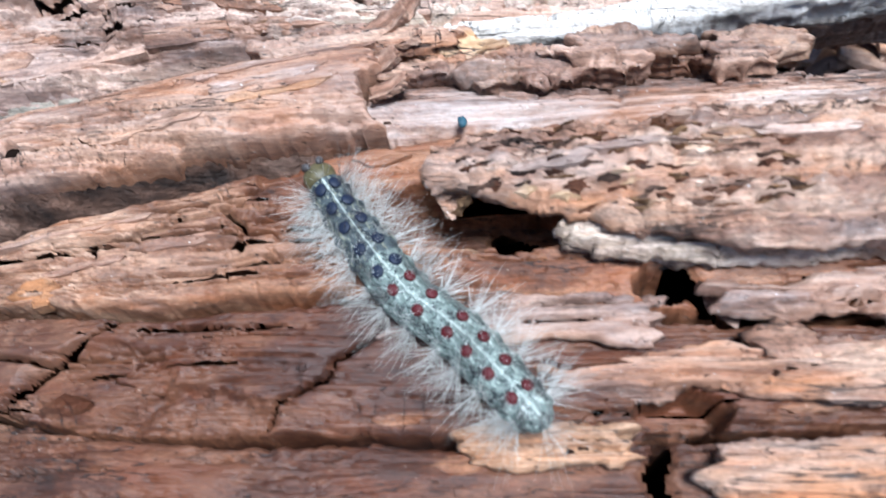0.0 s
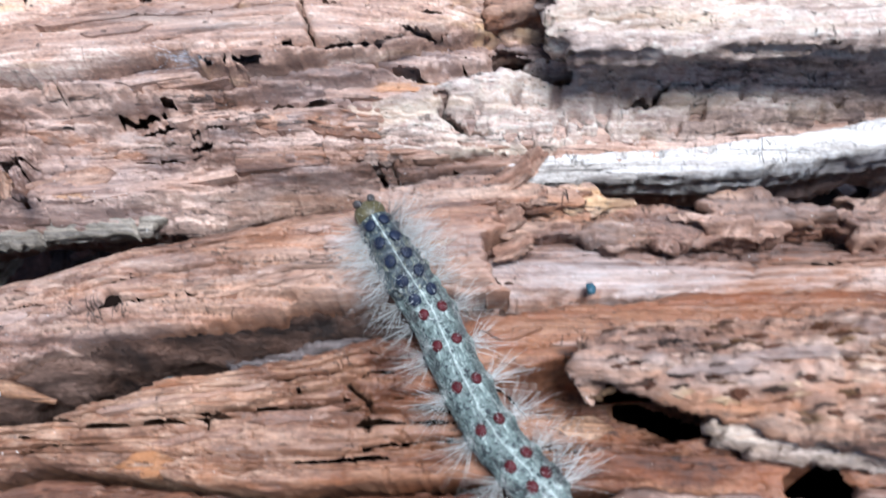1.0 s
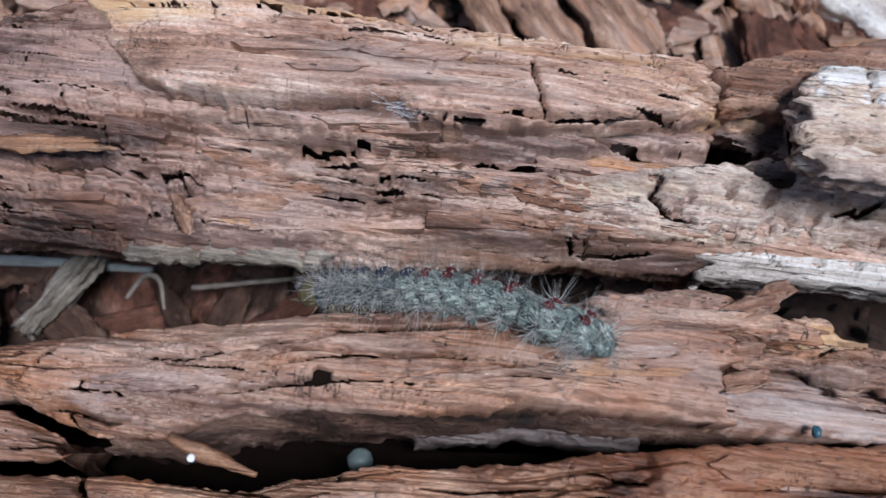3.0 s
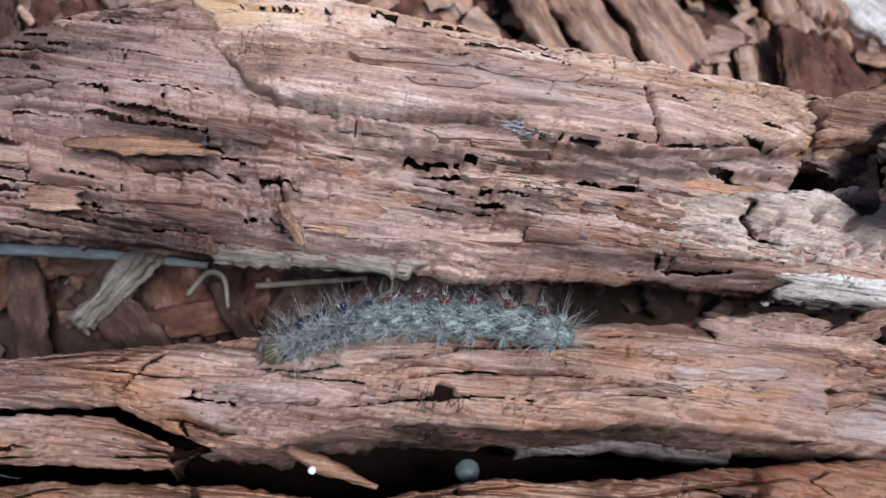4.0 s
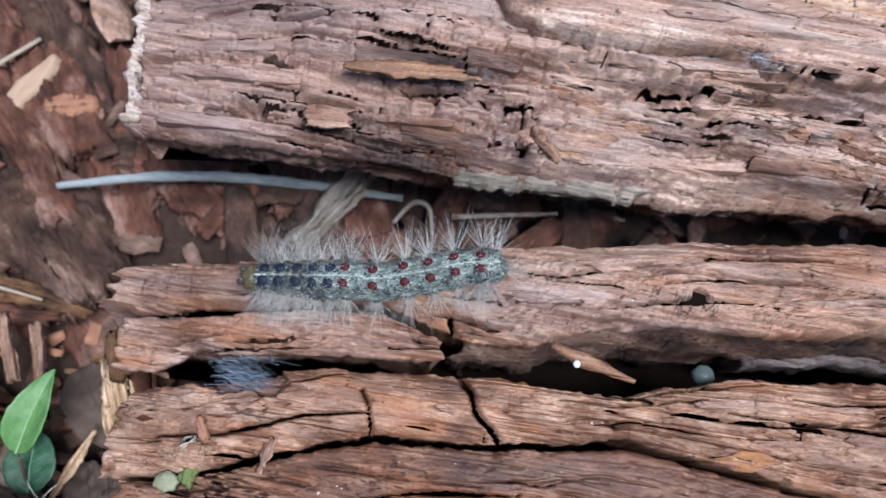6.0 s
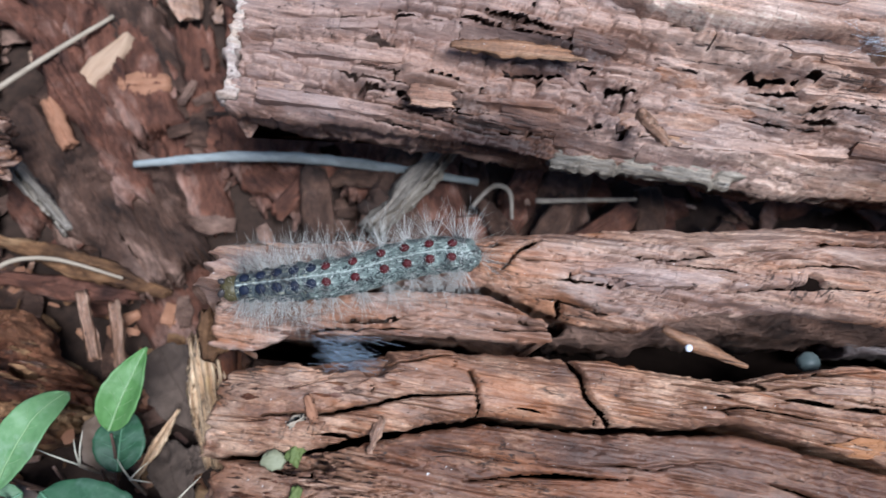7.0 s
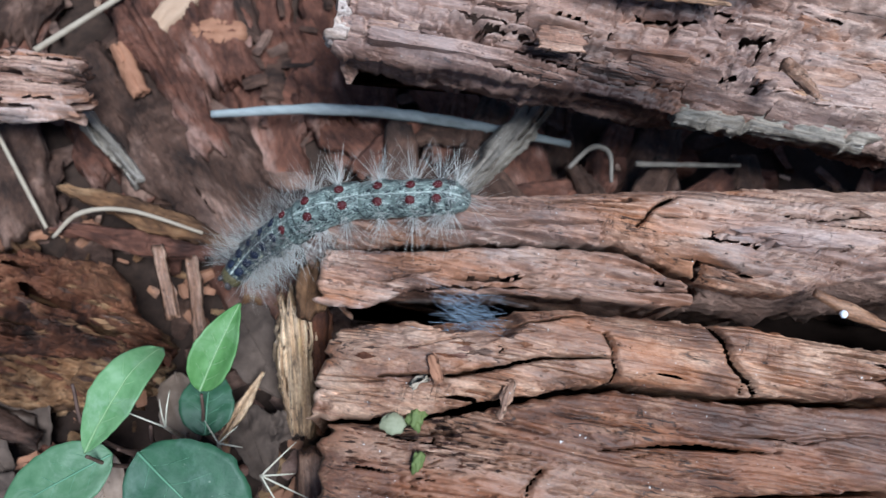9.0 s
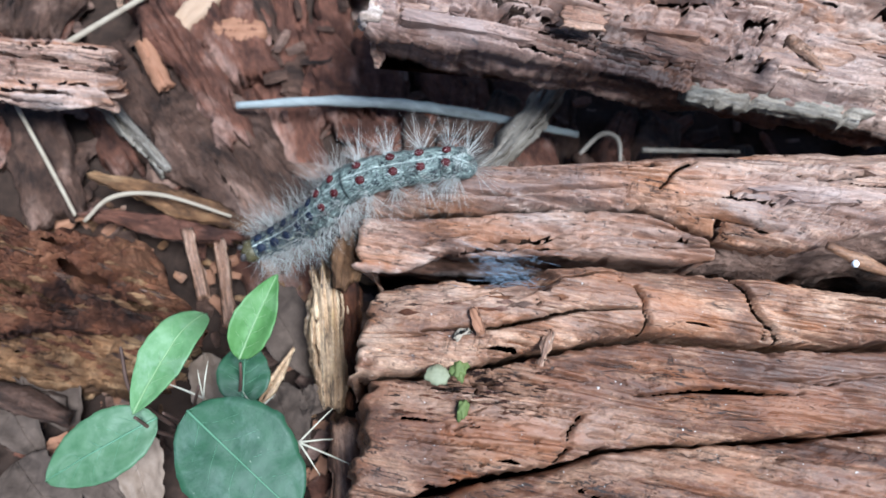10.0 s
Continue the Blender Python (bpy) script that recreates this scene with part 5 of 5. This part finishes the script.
blob("egg", "smooth grey-green egg lodged in the crack", "egg", PEBBLE, -66, 58.9, 60.5, 2.2, 2.0, 2.0)
blob("egg", "tiny white insect egg on the splinter", "egg", PEARL, -91.5, 55.2, 68, 0.65, 0.65, 0.65)
blob("beetle", "small blue shiny insect shell", "insect", BEETLE, 3.5, 70.8, 75.0, 0.8, 1.0, 0.7, 3, 0.25)
blob("seed_husk", "flat greenish seed husk on the log", "seed", HUSK, -157.5, 24.3, 54, 2.0, 1.8, 0.6, 4, 0.35)
blob("moss_tuft", "small green moss tuft on the log", "moss", MOSS, -154, 26, 54.5, 1.2, 1.7, 0.6, 5, 0.8)
blob("moss_tuft", "small green moss tuft on the log", "moss", MOSS, -152.5, 19.5, 55, 0.9, 1.6, 0.5, 6, 0.8)
plank("wood_splinter", "small orange bark flake on the log", CHIP_ORANGE, 4.5, 1.5, 0.5, -153, 34, 58, 120, seed=141, taper=0.5, dx=0.4, dy=0.3)
plank("wood_splinter", "small pale seed-like flake on the log", STRAW, 3.2, 1.4, 1.0, -155, 31.5, 57.5, 40, seed=142, dx=0.4, dy=0.3)
plank("wood_splinter", "small tan splinter on the log", CHIP_TAN, 6, 1.5, 0.5, -141, 31.5, 59.6, 80, seed=143, taper=0.4, dx=0.4, dy=0.3)
plank("wood_splinter", "tan loose splinter stuck to the slab", CHIP_TAN, 9, 2.6, 1.4, -102.5, 94.5, 70, 125, seed=144, dx=0.4, dy=0.25, tip=20, taper=0.5)
plank("wood_splinter", "long orange splinter lying on the slab", WOOD_GOLD, 24, 3.2, 1.4, -131, 103.5, 71.0, 8, seed=145, dx=0.4, dy=0.25, taper=0.35, rag=3, roll=22)
plank("wood_splinter", "short pale orange wood flake on the slab", WOOD_CRUMB, 9, 4.5, 1.6, -144, 94, 64.4, 6, seed=146, dx=0.4, dy=0.25, roll=22, rag=1.5)
blob("fungus_wad", "pale crumbly fungus wad on the log", "fungus", WOOD_CRUMB, 47, 33, 74, 4.0, 3.0, 1.5, 7, 0.9)


def web(label, center, rx, ry, rz, count, seed, radius=0.045, mat=None):
    """A tangle of silk threads, one mesh."""
    rng = np.random.default_rng(seed)
    allv, allf, n = [], [], 0
    for k in range(count):
        a, b = rng.normal(0, 0.55, 3), rng.normal(0, 0.55, 3)
        mid, mid2 = a + 0.33 * (b - a) + rng.normal(0, 0.34, 3), a + 0.67 * (b - a) + rng.normal(0, 0.34, 3)
        path = smooth_path(np.array([a, mid, mid2, b]), np.linspace(0, 3, 7)) * (rx, ry, rz) + center
        for d in (np.array([0, 0, 1.0]), np.array([0, 1.0, 0])):
            pts = np.concatenate([path - radius * d, path + radius * d])
            allv.append(pts)
            allf += [[n + i, n + i + 1, n + 8 + i, n + 7 + i] for i in range(6)]
            n += 14
    return tagged(mesh_object("spider_web", np.concatenate(allv) * MM, allf, mat or SILK), label, "web")


web("bluish tangled spider silk in the log crack", (-149, 44.2, 55), 6.5, 3.8, 1.8, 80, 1, 0.018)
web("thin silk threads across the slab", (-67, 113.5, 82), 6, 3, 1.0, 16, 2, 0.022, SILK_WHITE)


# ---- caterpillar ----
def skin_material(name, dark_front):
    m, nt, b = material(name, 0.5)
    vec = coords(nt, (0.35, 1, 1))
    n = noise_tex(nt, vec, 1900, 5, 0.7)
    n2 = noise_tex(nt, coords(nt, (1, 1, 1)), 420, 4, 0.6)
    squiggle = noise_tex(nt, coords(nt, (0.6, 1, 1)), 900, 2, 0.5, 1.2)
    base = (0.125, 0.150, 0.132) if not dark_front else (0.060, 0.072, 0.075)
    pale = (0.48, 0.53, 0.46) if not dark_front else (0.34, 0.33, 0.22)
    col = ramp(nt, n, [(0.34, tuple(0.45 * c for c in base)), (0.45, base), (0.56, tuple(1.25 * c for c in base)), (0.66, pale)])
    marks = ramp(nt, squiggle, [(0.42, (0, 0, 0)), (0.44, (1,) * 3), (0.50, (1,) * 3), (0.52, (0, 0, 0))])
    near = ramp(nt, n2, [(0.40, (0, 0, 0)), (0.46, (0.95,) * 3)])
    col = mix(nt, mix(nt, 1.0, marks, near, "MULTIPLY"), col, (0.012, 0.016, 0.02))
    white = ramp(nt, noise_tex(nt, coords(nt, (0.5, 1, 1)), 760, 3, 0.6, 1.0), [(0.60, (0, 0, 0)), (0.66, (0.5,) * 3)])
    col = mix(nt, white, col, pale)
    # pale line along the back
    tc = nt.nodes.new("ShaderNodeTexCoord")
    sep = nt.nodes.new("ShaderNodeSeparateXYZ")
    nt.links.new(tc.outputs["Object"], sep.inputs[0])
    wid = nt.nodes.new("ShaderNodeMath")
    wid.operation = "ABSOLUTE"
    nt.links.new(sep.outputs["Y"], wid.inputs[0])
    add = nt.nodes.new("ShaderNodeMath")
    add.operation = "MULTIPLY_ADD"
    add.inputs[1].default_value, add.inputs[2].default_value = 1000.0, 0.0
    nt.links.new(wid.outputs[0], add.inputs[0])
    jit = nt.nodes.new("ShaderNodeMath")
    jit.operation = "MULTIPLY_ADD"
    jit.inputs[1].default_value = 1.2
    nt.links.new(n, jit.inputs[0])
    nt.links.new(add.outputs[0], jit.inputs[2])
    line = ramp(nt, jit.outputs[0], [(0.58, (0.65,) * 3), (0.78, (0, 0, 0))])
    col = mix(nt, line, col, (0.58, 0.62, 0.55))
    nt.links.new(col, b.inputs["Base Color"])
    bp = node(nt, "ShaderNodeBump", Strength=0.5, Distance=0.0003)
    nt.links.new(n, bp.inputs["Height"])
    nt.links.new(bp.outputs["Normal"], b.inputs["Normal"])
    return m


SKIN = skin_material("mottled_skin", False)
SKIN_DARK = skin_material("dark_skin", True)
RED = plain("red_wart", (0.040, 0.003, 0.004), (0.085, 0.006, 0.008), 1500, 0.6, 0.2)
BLUE = plain("blue_wart", (0.005, 0.008, 0.018), (0.012, 0.018, 0.040), 1500, 0.6, 0.2)
HEAD = plain("head_shell", (0.008, 0.007, 0.005), (0.15, 0.122, 0.055), 1100, 0.4, 0.3)
HAIR = plain("pale_hair", (0.31, 0.295, 0.265), (0.54, 0.515, 0.465), 900, 0.45, 0.0)
HAIR_WHITE = plain("white_hair", (0.62, 0.64, 0.58), (0.80, 0.82, 0.76), 900, 0.5, 0.0)
HAIR_DARK = plain("dark_hair", (0.02, 0.018, 0.018), (0.10, 0.085, 0.08), 900, 0.4, 0.0)


def hair_mesh(name, mat, count, length, spread_, seed, radius=0.028, droop=0.25):
    """A tuft: thin curved tapered hairs fanned round +z from the origin, one mesh."""
    rng = np.random.default_rng(seed)
    allv, allf, n = [], [], 0
    a3 = np.arange(3) * 2 * math.pi / 3
    for k in range(count):
        th, ph = spread_ * math.sqrt(rng.uniform()), rng.uniform(0, 2 * math.pi)
        d = np.array([math.sin(th) * math.cos(ph), math.sin(th) * math.sin(ph), math.cos(th)])
        ln = length * rng.uniform(0.45, 1.0)
        side = np.cross(d, (0.3, 1, 0.1))
        side /= np.linalg.norm(side)
        other = np.cross(d, side)
        bend = rng.normal(0, 0.5) * side + rng.normal(0, 0.5) * other
        root = rng.normal(0, 0.22, 3) * (1, 1, 0.1)
        for f, r in ((0, 1.0), (0.4, 0.8), (0.75, 0.5), (1.0, 0.12)):
            c = root + d * ln * f + bend * ln * droop * f * f
            allv.append(c + radius * r * (np.cos(a3)[:, None] * side + np.sin(a3)[:, None] * other))
        for q in range(3):
            for s in range(3):
                allf.append([n + 3 * q + s, n + 3 * q + (s + 1) % 3, n + 3 * q + 3 + (s + 1) % 3, n + 3 * q + 3 + s])
        n += 12
    me = bpy.data.meshes.new(name)
    me.from_pydata((np.concatenate(allv) * MM).tolist(), [], allf)
    me.materials.append(mat)
    return me


def ball(name, rx, ry, rz, mat, rings=10, sides=14):
    bm = bmesh.new()
    bmesh.ops.create_uvsphere(bm, u_segments=sides, v_segments=rings, radius=1)
    for vtx in bm.verts:
        vtx.co = Vector((vtx.co.x * rx, vtx.co.y * ry, vtx.co.z * rz)) * MM
    me = bpy.data.meshes.new(name)
    bm.to_mesh(me)
    bm.free()
    me.materials.append(mat)
    me.polygons.foreach_set("use_smooth", [True] * len(me.polygons))
    return me


def segment_mesh(length, r, mat, seed, tail=False):
    """One body ring: a barrel, flattened below, pinched at both ends, with low warts on back and sides."""
    nu, na = 18, 40
    u, a = np.meshgrid(np.linspace(-1, 1, nu + 1), np.arange(na) * 2 * math.pi / na, indexing="ij")
    k = np.sqrt(np.clip(1 - np.abs(u) ** 4, 0, 1)) * 0.22 + 0.78 * (1 - np.abs(u) ** 18)
    k = k * (1 + 0.03 * np.cos(u * 9))
    wart = sum(np.exp(-((u / 0.45) ** 2 + ((np.angle(np.exp(1j * (a - w)))) / 0.24) ** 2)) for w in (math.pi / 2 - 0.62, math.pi / 2 + 0.62, 0.15, math.pi - 0.15))
    k = k * (1 + 0.12 * wart + 0.03 * fbm(u * 6, a * 6 / math.pi, seed, 3))
    if tail:
        k = k * np.sqrt(np.clip(1 - 0.9 * np.clip(-u, 0, 1) ** 2, 0, 1))
    y, z = np.cos(a) * r * 1.06 * k, np.sin(a) * r * k
    z = np.where(z < 0, z * 0.86, z)
    verts = np.stack([u * length / 2, y, z], -1).reshape(-1, 3) * MM
    i = np.arange((nu + 1) * na).reshape(nu + 1, na)
    faces = np.stack([i[:-1], i[1:], np.roll(i, -1, 1)[1:], np.roll(i, -1, 1)[:-1]], -1).reshape(-1, 4).tolist() + [i[0].tolist(), i[-1][::-1].tolist()]
    me = bpy.data.meshes.new("segment")
    me.from_pydata(verts.tolist(), [], faces)
    me.materials.append(mat)
    me.polygons.foreach_set("use_smooth", [True] * len(me.polygons))
    return me


caterpillar = empty("caterpillar", "hairy grey caterpillar with blue and red warts", "caterpillar")
SIDE_TUFTS = [hair_mesh("hair_tuft", HAIR, 24, 8.8, 0.80, 200 + k, 0.027, 0.15) for k in range(4)]
LOW_TUFTS = [hair_mesh("hair_tuft", HAIR, 28, 7.8, 0.95, 220 + k, 0.027, 0.12) for k in range(3)]
BACK_TUFTS = [hair_mesh("bristles", HAIR_DARK, 17, 7.4, 0.7, 240 + k, 0.027, 0.08) for k in range(3)]
FRONT_TUFT = hair_mesh("hair_tuft", HAIR, 30, 4.5, 0.95, 260, 0.021)
FLANK_TUFTS = [hair_mesh("hair_tuft", HAIR, 20, 5.6, 1.0, 280 + k, 0.024, 0.2) for k in range(3)]
BRUSH = hair_mesh("brush", HAIR_WHITE, 24, 1.9, 1.4, 270, 0.034, 0.3)
RED_WART, BLUE_WART = ball("wart", 0.88, 0.82, 0.5, RED), ball("wart", 1.0, 0.95, 0.42, BLUE)
LEG, PROLEG = ball("leg", 0.35, 0.35, 1.1, HEAD, 6, 8), ball("proleg", 0.8, 0.7, 1.3, SKIN, 6, 10)
# ring number along the body, its length and radius
RINGS = [(1.0, 5.0, 2.6), (2.0, 5.2, 2.85), (3.0, 5.4, 3.05), (4.0, 6.0, 3.25), (5.0, 7.0, 3.25), (6.0, 8.2, 3.25), (7.0, 8.6, 3.25), (8.0, 8.8, 3.25), (9.0, 8.6, 3.2), (10.0, 8.2, 3.1), (11.0, 7.6, 2.85), (12.0, 6.0, 2.3)]


def attach(name, me, parent, m, label=""):
    ob = new(name, me)
    ob.parent = parent
    ob.matrix_local = m
    return tagged(ob, label)


def body_ring(n, number, length, r):
    ring = new("segment", segment_mesh(length, r, SKIN_DARK if n < 4 else SKIN, 300 + n, number == 12))
    ring.parent = caterpillar
    for s in (1, -1):
        top = radians(90 - 24 * s)
        if number < 12:
            attach("wart", BLUE_WART if number < 6 else RED_WART, ring, pose(0, math.cos(top) * r * 1.12 * MM, math.sin(top) * r * 1.14 * MM, -25 * s, 0, 0), "dark blue wart" if number < 6 else "dark red wart")
        if number >= 4:
            attach("brush", BRUSH, ring, pose(0, math.cos(top) * r * 1.04 * MM, math.sin(top) * r * 1.02 * MM, -25 * s, 0, 40 * n), "short white hairs")
        attach("bristles", BACK_TUFTS[n % 3], ring, pose(0, s * 0.62 * r * MM, 0.78 * r * MM, -45 * s, 0, 70 * n), "stiff dark bristles")
        attach("hair_tuft", SIDE_TUFTS[(n + s) % 4], ring, pose(0, s * 1.0 * r * MM, 0.15 * r * MM, -80 * s, 0, 0), "long pale hairs")
        attach("hair_tuft", LOW_TUFTS[(n + s) % 3], ring, pose(0, s * 0.95 * r * MM, -0.35 * r * MM, -100 * s, 0, 0), "pale hairs")
        attach("hair_tuft", FLANK_TUFTS[(n + s) % 3], ring, pose(0, s * 0.86 * r * MM, 0.52 * r * MM, -58 * s, 0, 50 * n), "pale hairs")
        if number < 4:
            attach("leg", LEG, ring, pose(0, s * 0.45 * r * MM, -0.85 * r * MM))
        elif number in (7, 8, 9, 10, 12):
            attach("proleg", PROLEG, ring, pose(0, s * 0.45 * r * MM, -0.75 * r * MM))
    if number == 12:
        attach("hair_tuft", SIDE_TUFTS[0], ring, pose(-0.4 * length * MM, 0, 0, 0, -80, 0), "long pale hairs")
        attach("hair_tuft", FLANK_TUFTS[1], ring, pose(-0.3 * length * MM, 0, 0.6 * r * MM, 0, -50, 0), "pale hairs")
        attach("bristles", BACK_TUFTS[1], ring, pose(-0.25 * length * MM, 0, 0.8 * r * MM, 0, -45, 0), "stiff dark bristles")
    if number < 5:
        for s in (1, -1):
            attach("hair_tuft", SIDE_TUFTS[(n + s) % 4], ring, pose(0.2 * length * MM, s * 0.8 * r * MM, 0.3 * r * MM, -65 * s, 35, 0), "long pale hairs")
    if number == 1:
        attach("hair_tuft", FRONT_TUFT, ring, pose(0.4 * length * MM, 0, 0.4 * r * MM, 0, 60, 0), "pale hairs")
    return ring


rings = [body_ring(n, *row) for n, row in enumerate(RINGS)]
head = new("head", ball("head", 2.3, 2.5, 2.3, HEAD, 14, 20))
head.parent = caterpillar
tagged(head, "yellowish head with black marks")
for s in (1, -1):
    attach("eye_patch", ball("eye_patch", 0.7, 0.6, 1.1, HAIR_DARK, 8, 10), head, pose(1.5 * MM, 1.15 * s * MM, 1.75 * MM, 20 * s, -40, 0), "black stripe")
    attach("antenna", ball("antenna", 0.5, 0.18, 0.18, HEAD, 6, 8), head, pose(2.7 * MM, 0.9 * s * MM, -0.6 * MM))


def crawl(t, *spine, tilt=(0, 0)):
    """Poses of the head and the rings at a time: the spine runs over the back from the head to the tail (millimetres); tilt: how far
    the back leans over at the front and at the rear."""
    p = np.array(spine, float)
    knots = np.array([0, 3.0, 6, 7, 8, 9, 10, 11, 12.4])
    out = []
    for number, r in [(0.0, 2.2)] + [(row[0], row[2]) for row in RINGS]:
        where = lambda s: smooth_path(p, np.array([np.interp(s, knots, np.arange(9))]))[0]
        c = where(number)
        ahead = where(max(number - 0.6, 0)) - where(min(number + 0.6, 12.4))
        ahead /= np.linalg.norm(ahead)
        lean = radians(np.interp(number, [2, 11], tilt))
        upv = np.array([0, math.sin(lean), math.cos(lean)])
        left = np.cross(upv, ahead)
        left /= np.linalg.norm(left)
        upv = np.cross(ahead, left)
        c = c - upv * r * 1.0
        m = Matrix.Identity(4)
        for k in range(3):
            m[k][0], m[k][1], m[k][2], m[k][3] = ahead[k], left[k], upv[k], c[k] * MM
        out.append(m)
    return t, out


def motions():
    """The caterpillar's crawl along the ridge and over the log's end."""
    steps = [
        crawl(0, (-17.0, 57.7, 82.0), (-10.8, 48.5, 82.0), (-3.5, 39.0, 82.0), (-0.3, 36.2, 82.0), (3.7, 33.0, 82.0), (6.3, 30.3, 82.0), (9.0, 27.3, 82.0), (11.7, 24.1, 82.0), (13.6, 21.9, 82.0)),
        crawl(0.5, (-24.5, 66.0, 82.0), (-18.8, 58.7, 82.0), (-13.6, 50.7, 82.0), (-11.0, 46.6, 82.0), (-7.1, 42.0, 82.0), (-3.1, 37.7, 82.0), (0.2, 34.6, 82.0), (2.7, 32.4, 82.0), (4.5, 29.7, 82.0)),
        crawl(1, (-30.1, 79.2, 85.8), (-24.8, 70.3, 86.3), (-19.9, 63.9, 82.0), (-17.7, 59.0, 82.0), (-14.8, 53.1, 82.0), (-11.6, 47.4, 82.0), (-7.9, 42.9, 82.0), (-5.3, 40.4, 82.0), (-3.2, 38.3, 82.0)),
        crawl(1.5, (-37.4, 85.0, 85.2), (-32.9, 79.8, 85.6), (-28.0, 74.8, 86.0), (-25.1, 70.3, 86.2), (-22.5, 66.3, 82.0), (-20.0, 61.6, 82.0), (-17.4, 57.6, 82.0), (-14.5, 55.1, 82.0), (-12.9, 52.8, 82.0)),
        crawl(2, (-50.1, 90.1, 78.4), (-44.1, 89.4, 79.7), (-38.0, 87.8, 81.5), (-33.9, 85.4, 83.3), (-29.8, 81.7, 85.5), (-26.4, 77.0, 86.1), (-23.9, 72.6, 86.3), (-21.7, 68.3, 86.5), (-20.3, 64.4, 86.6), tilt=(60, 10)),
        crawl(2.5, (-63.5, 86.6, 78.0), (-56.1, 87.4, 78.8), (-47.7, 87.0, 80.3), (-43.9, 86.5, 81.2), (-39.6, 86.0, 82.1), (-34.9, 84.9, 83.4), (-30.2, 81.3, 85.7), (-26.3, 77.6, 86.1), (-24.0, 73.5, 86.3), tilt=(70, 32)),
        crawl(4, (-101.6, 73.7, 73.0), (-94.0, 78.6, 74.9), (-84.1, 82.0, 77.4), (-79.7, 82.5, 78.5), (-75.5, 82.5, 79.5), (-71.2, 83.0, 80.2), (-65.5, 83.1, 80.7), (-60.1, 82.7, 81.1), (-55.6, 81.3, 81.5), tilt=(66, 62)),
        crawl(4.5, (-110.2, 60.8, 73.2), (-103.2, 65.1, 74.9), (-95.0, 70.6, 77.0), (-91.1, 72.9, 77.5), (-86.9, 75.5, 77.6), (-82.5, 77.6, 78.0), (-77.9, 79.9, 78.3), (-74.0, 81.1, 79.0), (-70.4, 80.6, 79.9), tilt=(5, 25)),
        crawl(5, (-124.5, 58.1, 69.7), (-116.7, 61.1, 71.6), (-109.1, 64.6, 73.5), (-104.9, 65.6, 74.5), (-100.1, 67.5, 75.7), (-95.2, 69.6, 76.9), (-90.8, 71.6, 78.0), (-87.1, 73.1, 78.9), (-84.4, 73.6, 79.6), tilt=(0, 12)),
        crawl(5.5, (-140.1, 64.7, 64.9), (-130.8, 65.1, 67.7), (-122.3, 65.0, 70.2), (-117.5, 65.1, 71.4), (-112.4, 65.9, 72.7), (-107.8, 67.2, 73.8), (-103.5, 68.7, 74.9), (-99.1, 69.8, 76.0), (-96.7, 69.9, 76.5)),
        crawl(7, (-172.9, 52.6, 54.8), (-164.1, 54.9, 57.5), (-155.5, 57.2, 60.1), (-150.7, 58.7, 61.6), (-146.0, 60.8, 63.1), (-142.2, 62.3, 64.2), (-138.3, 63.6, 65.4), (-134.5, 64.3, 66.6), (-131.8, 64.3, 67.4)),
        crawl(7.5, (-186.9, 54.8, 47.0), (-177.0, 56.0, 51.0), (-167.1, 56.7, 56.6), (-162.4, 58.1, 58.0), (-157.9, 59.5, 59.4), (-153.9, 60.8, 60.7), (-149.8, 61.8, 61.9), (-145.5, 62.2, 63.2), (-142.5, 62.1, 64.1)),
        crawl(8, (-188.6, 52.6, 38.6), (-188.0, 57.4, 39.7), (-179.4, 56.8, 54.0), (-173.8, 58.7, 54.7), (-168.3, 60.0, 56.2), (-163.5, 61.1, 57.7), (-159.8, 62.4, 58.8), (-156.1, 63.4, 60.0), (-152.6, 63.3, 61.1)),
        crawl(8.5, (-189.3, 46.9, 37.3), (-189.0, 53.9, 37.9), (-184.7, 56.3, 46.0), (-179.6, 57.4, 54.0), (-174.2, 60.2, 54.7), (-168.7, 61.5, 56.1), (-163.3, 62.3, 57.8), (-158.8, 62.7, 59.2), (-154.4, 63.2, 60.5)),
        crawl(9, (-195.1, 46.7, 28.0), (-191.0, 52.3, 33.5), (-184.6, 55.3, 46.1), (-180.0, 56.3, 54.0), (-174.8, 59.5, 54.6), (-168.7, 61.2, 56.1), (-163.3, 62.2, 57.8), (-158.9, 63.0, 59.1), (-155.4, 62.9, 60.2)),
        crawl(9.5, (-191.3, 39.7, 32.7), (-187.0, 47.3, 41.1), (-183.2, 53.6, 48.6), (-179.9, 55.6, 54.0), (-174.8, 59.3, 54.6), (-169.0, 61.1, 56.0), (-164.0, 62.3, 57.6), (-159.9, 63.2, 58.8), (-156.1, 62.9, 60.0)),
        crawl(10, (-198.2, 46.8, 28.0), (-191.1, 51.2, 33.0), (-184.7, 53.8, 45.7), (-182.6, 55.5, 49.8), (-178.3, 57.3, 54.2), (-172.8, 60.1, 54.9), (-168.0, 61.6, 56.3), (-163.5, 62.8, 57.7), (-159.9, 62.2, 58.8)),
    ]
    for n, thing in enumerate([head] + rings):
        walk(thing, [(t, poses[n]) for t, poses in steps])


motions()
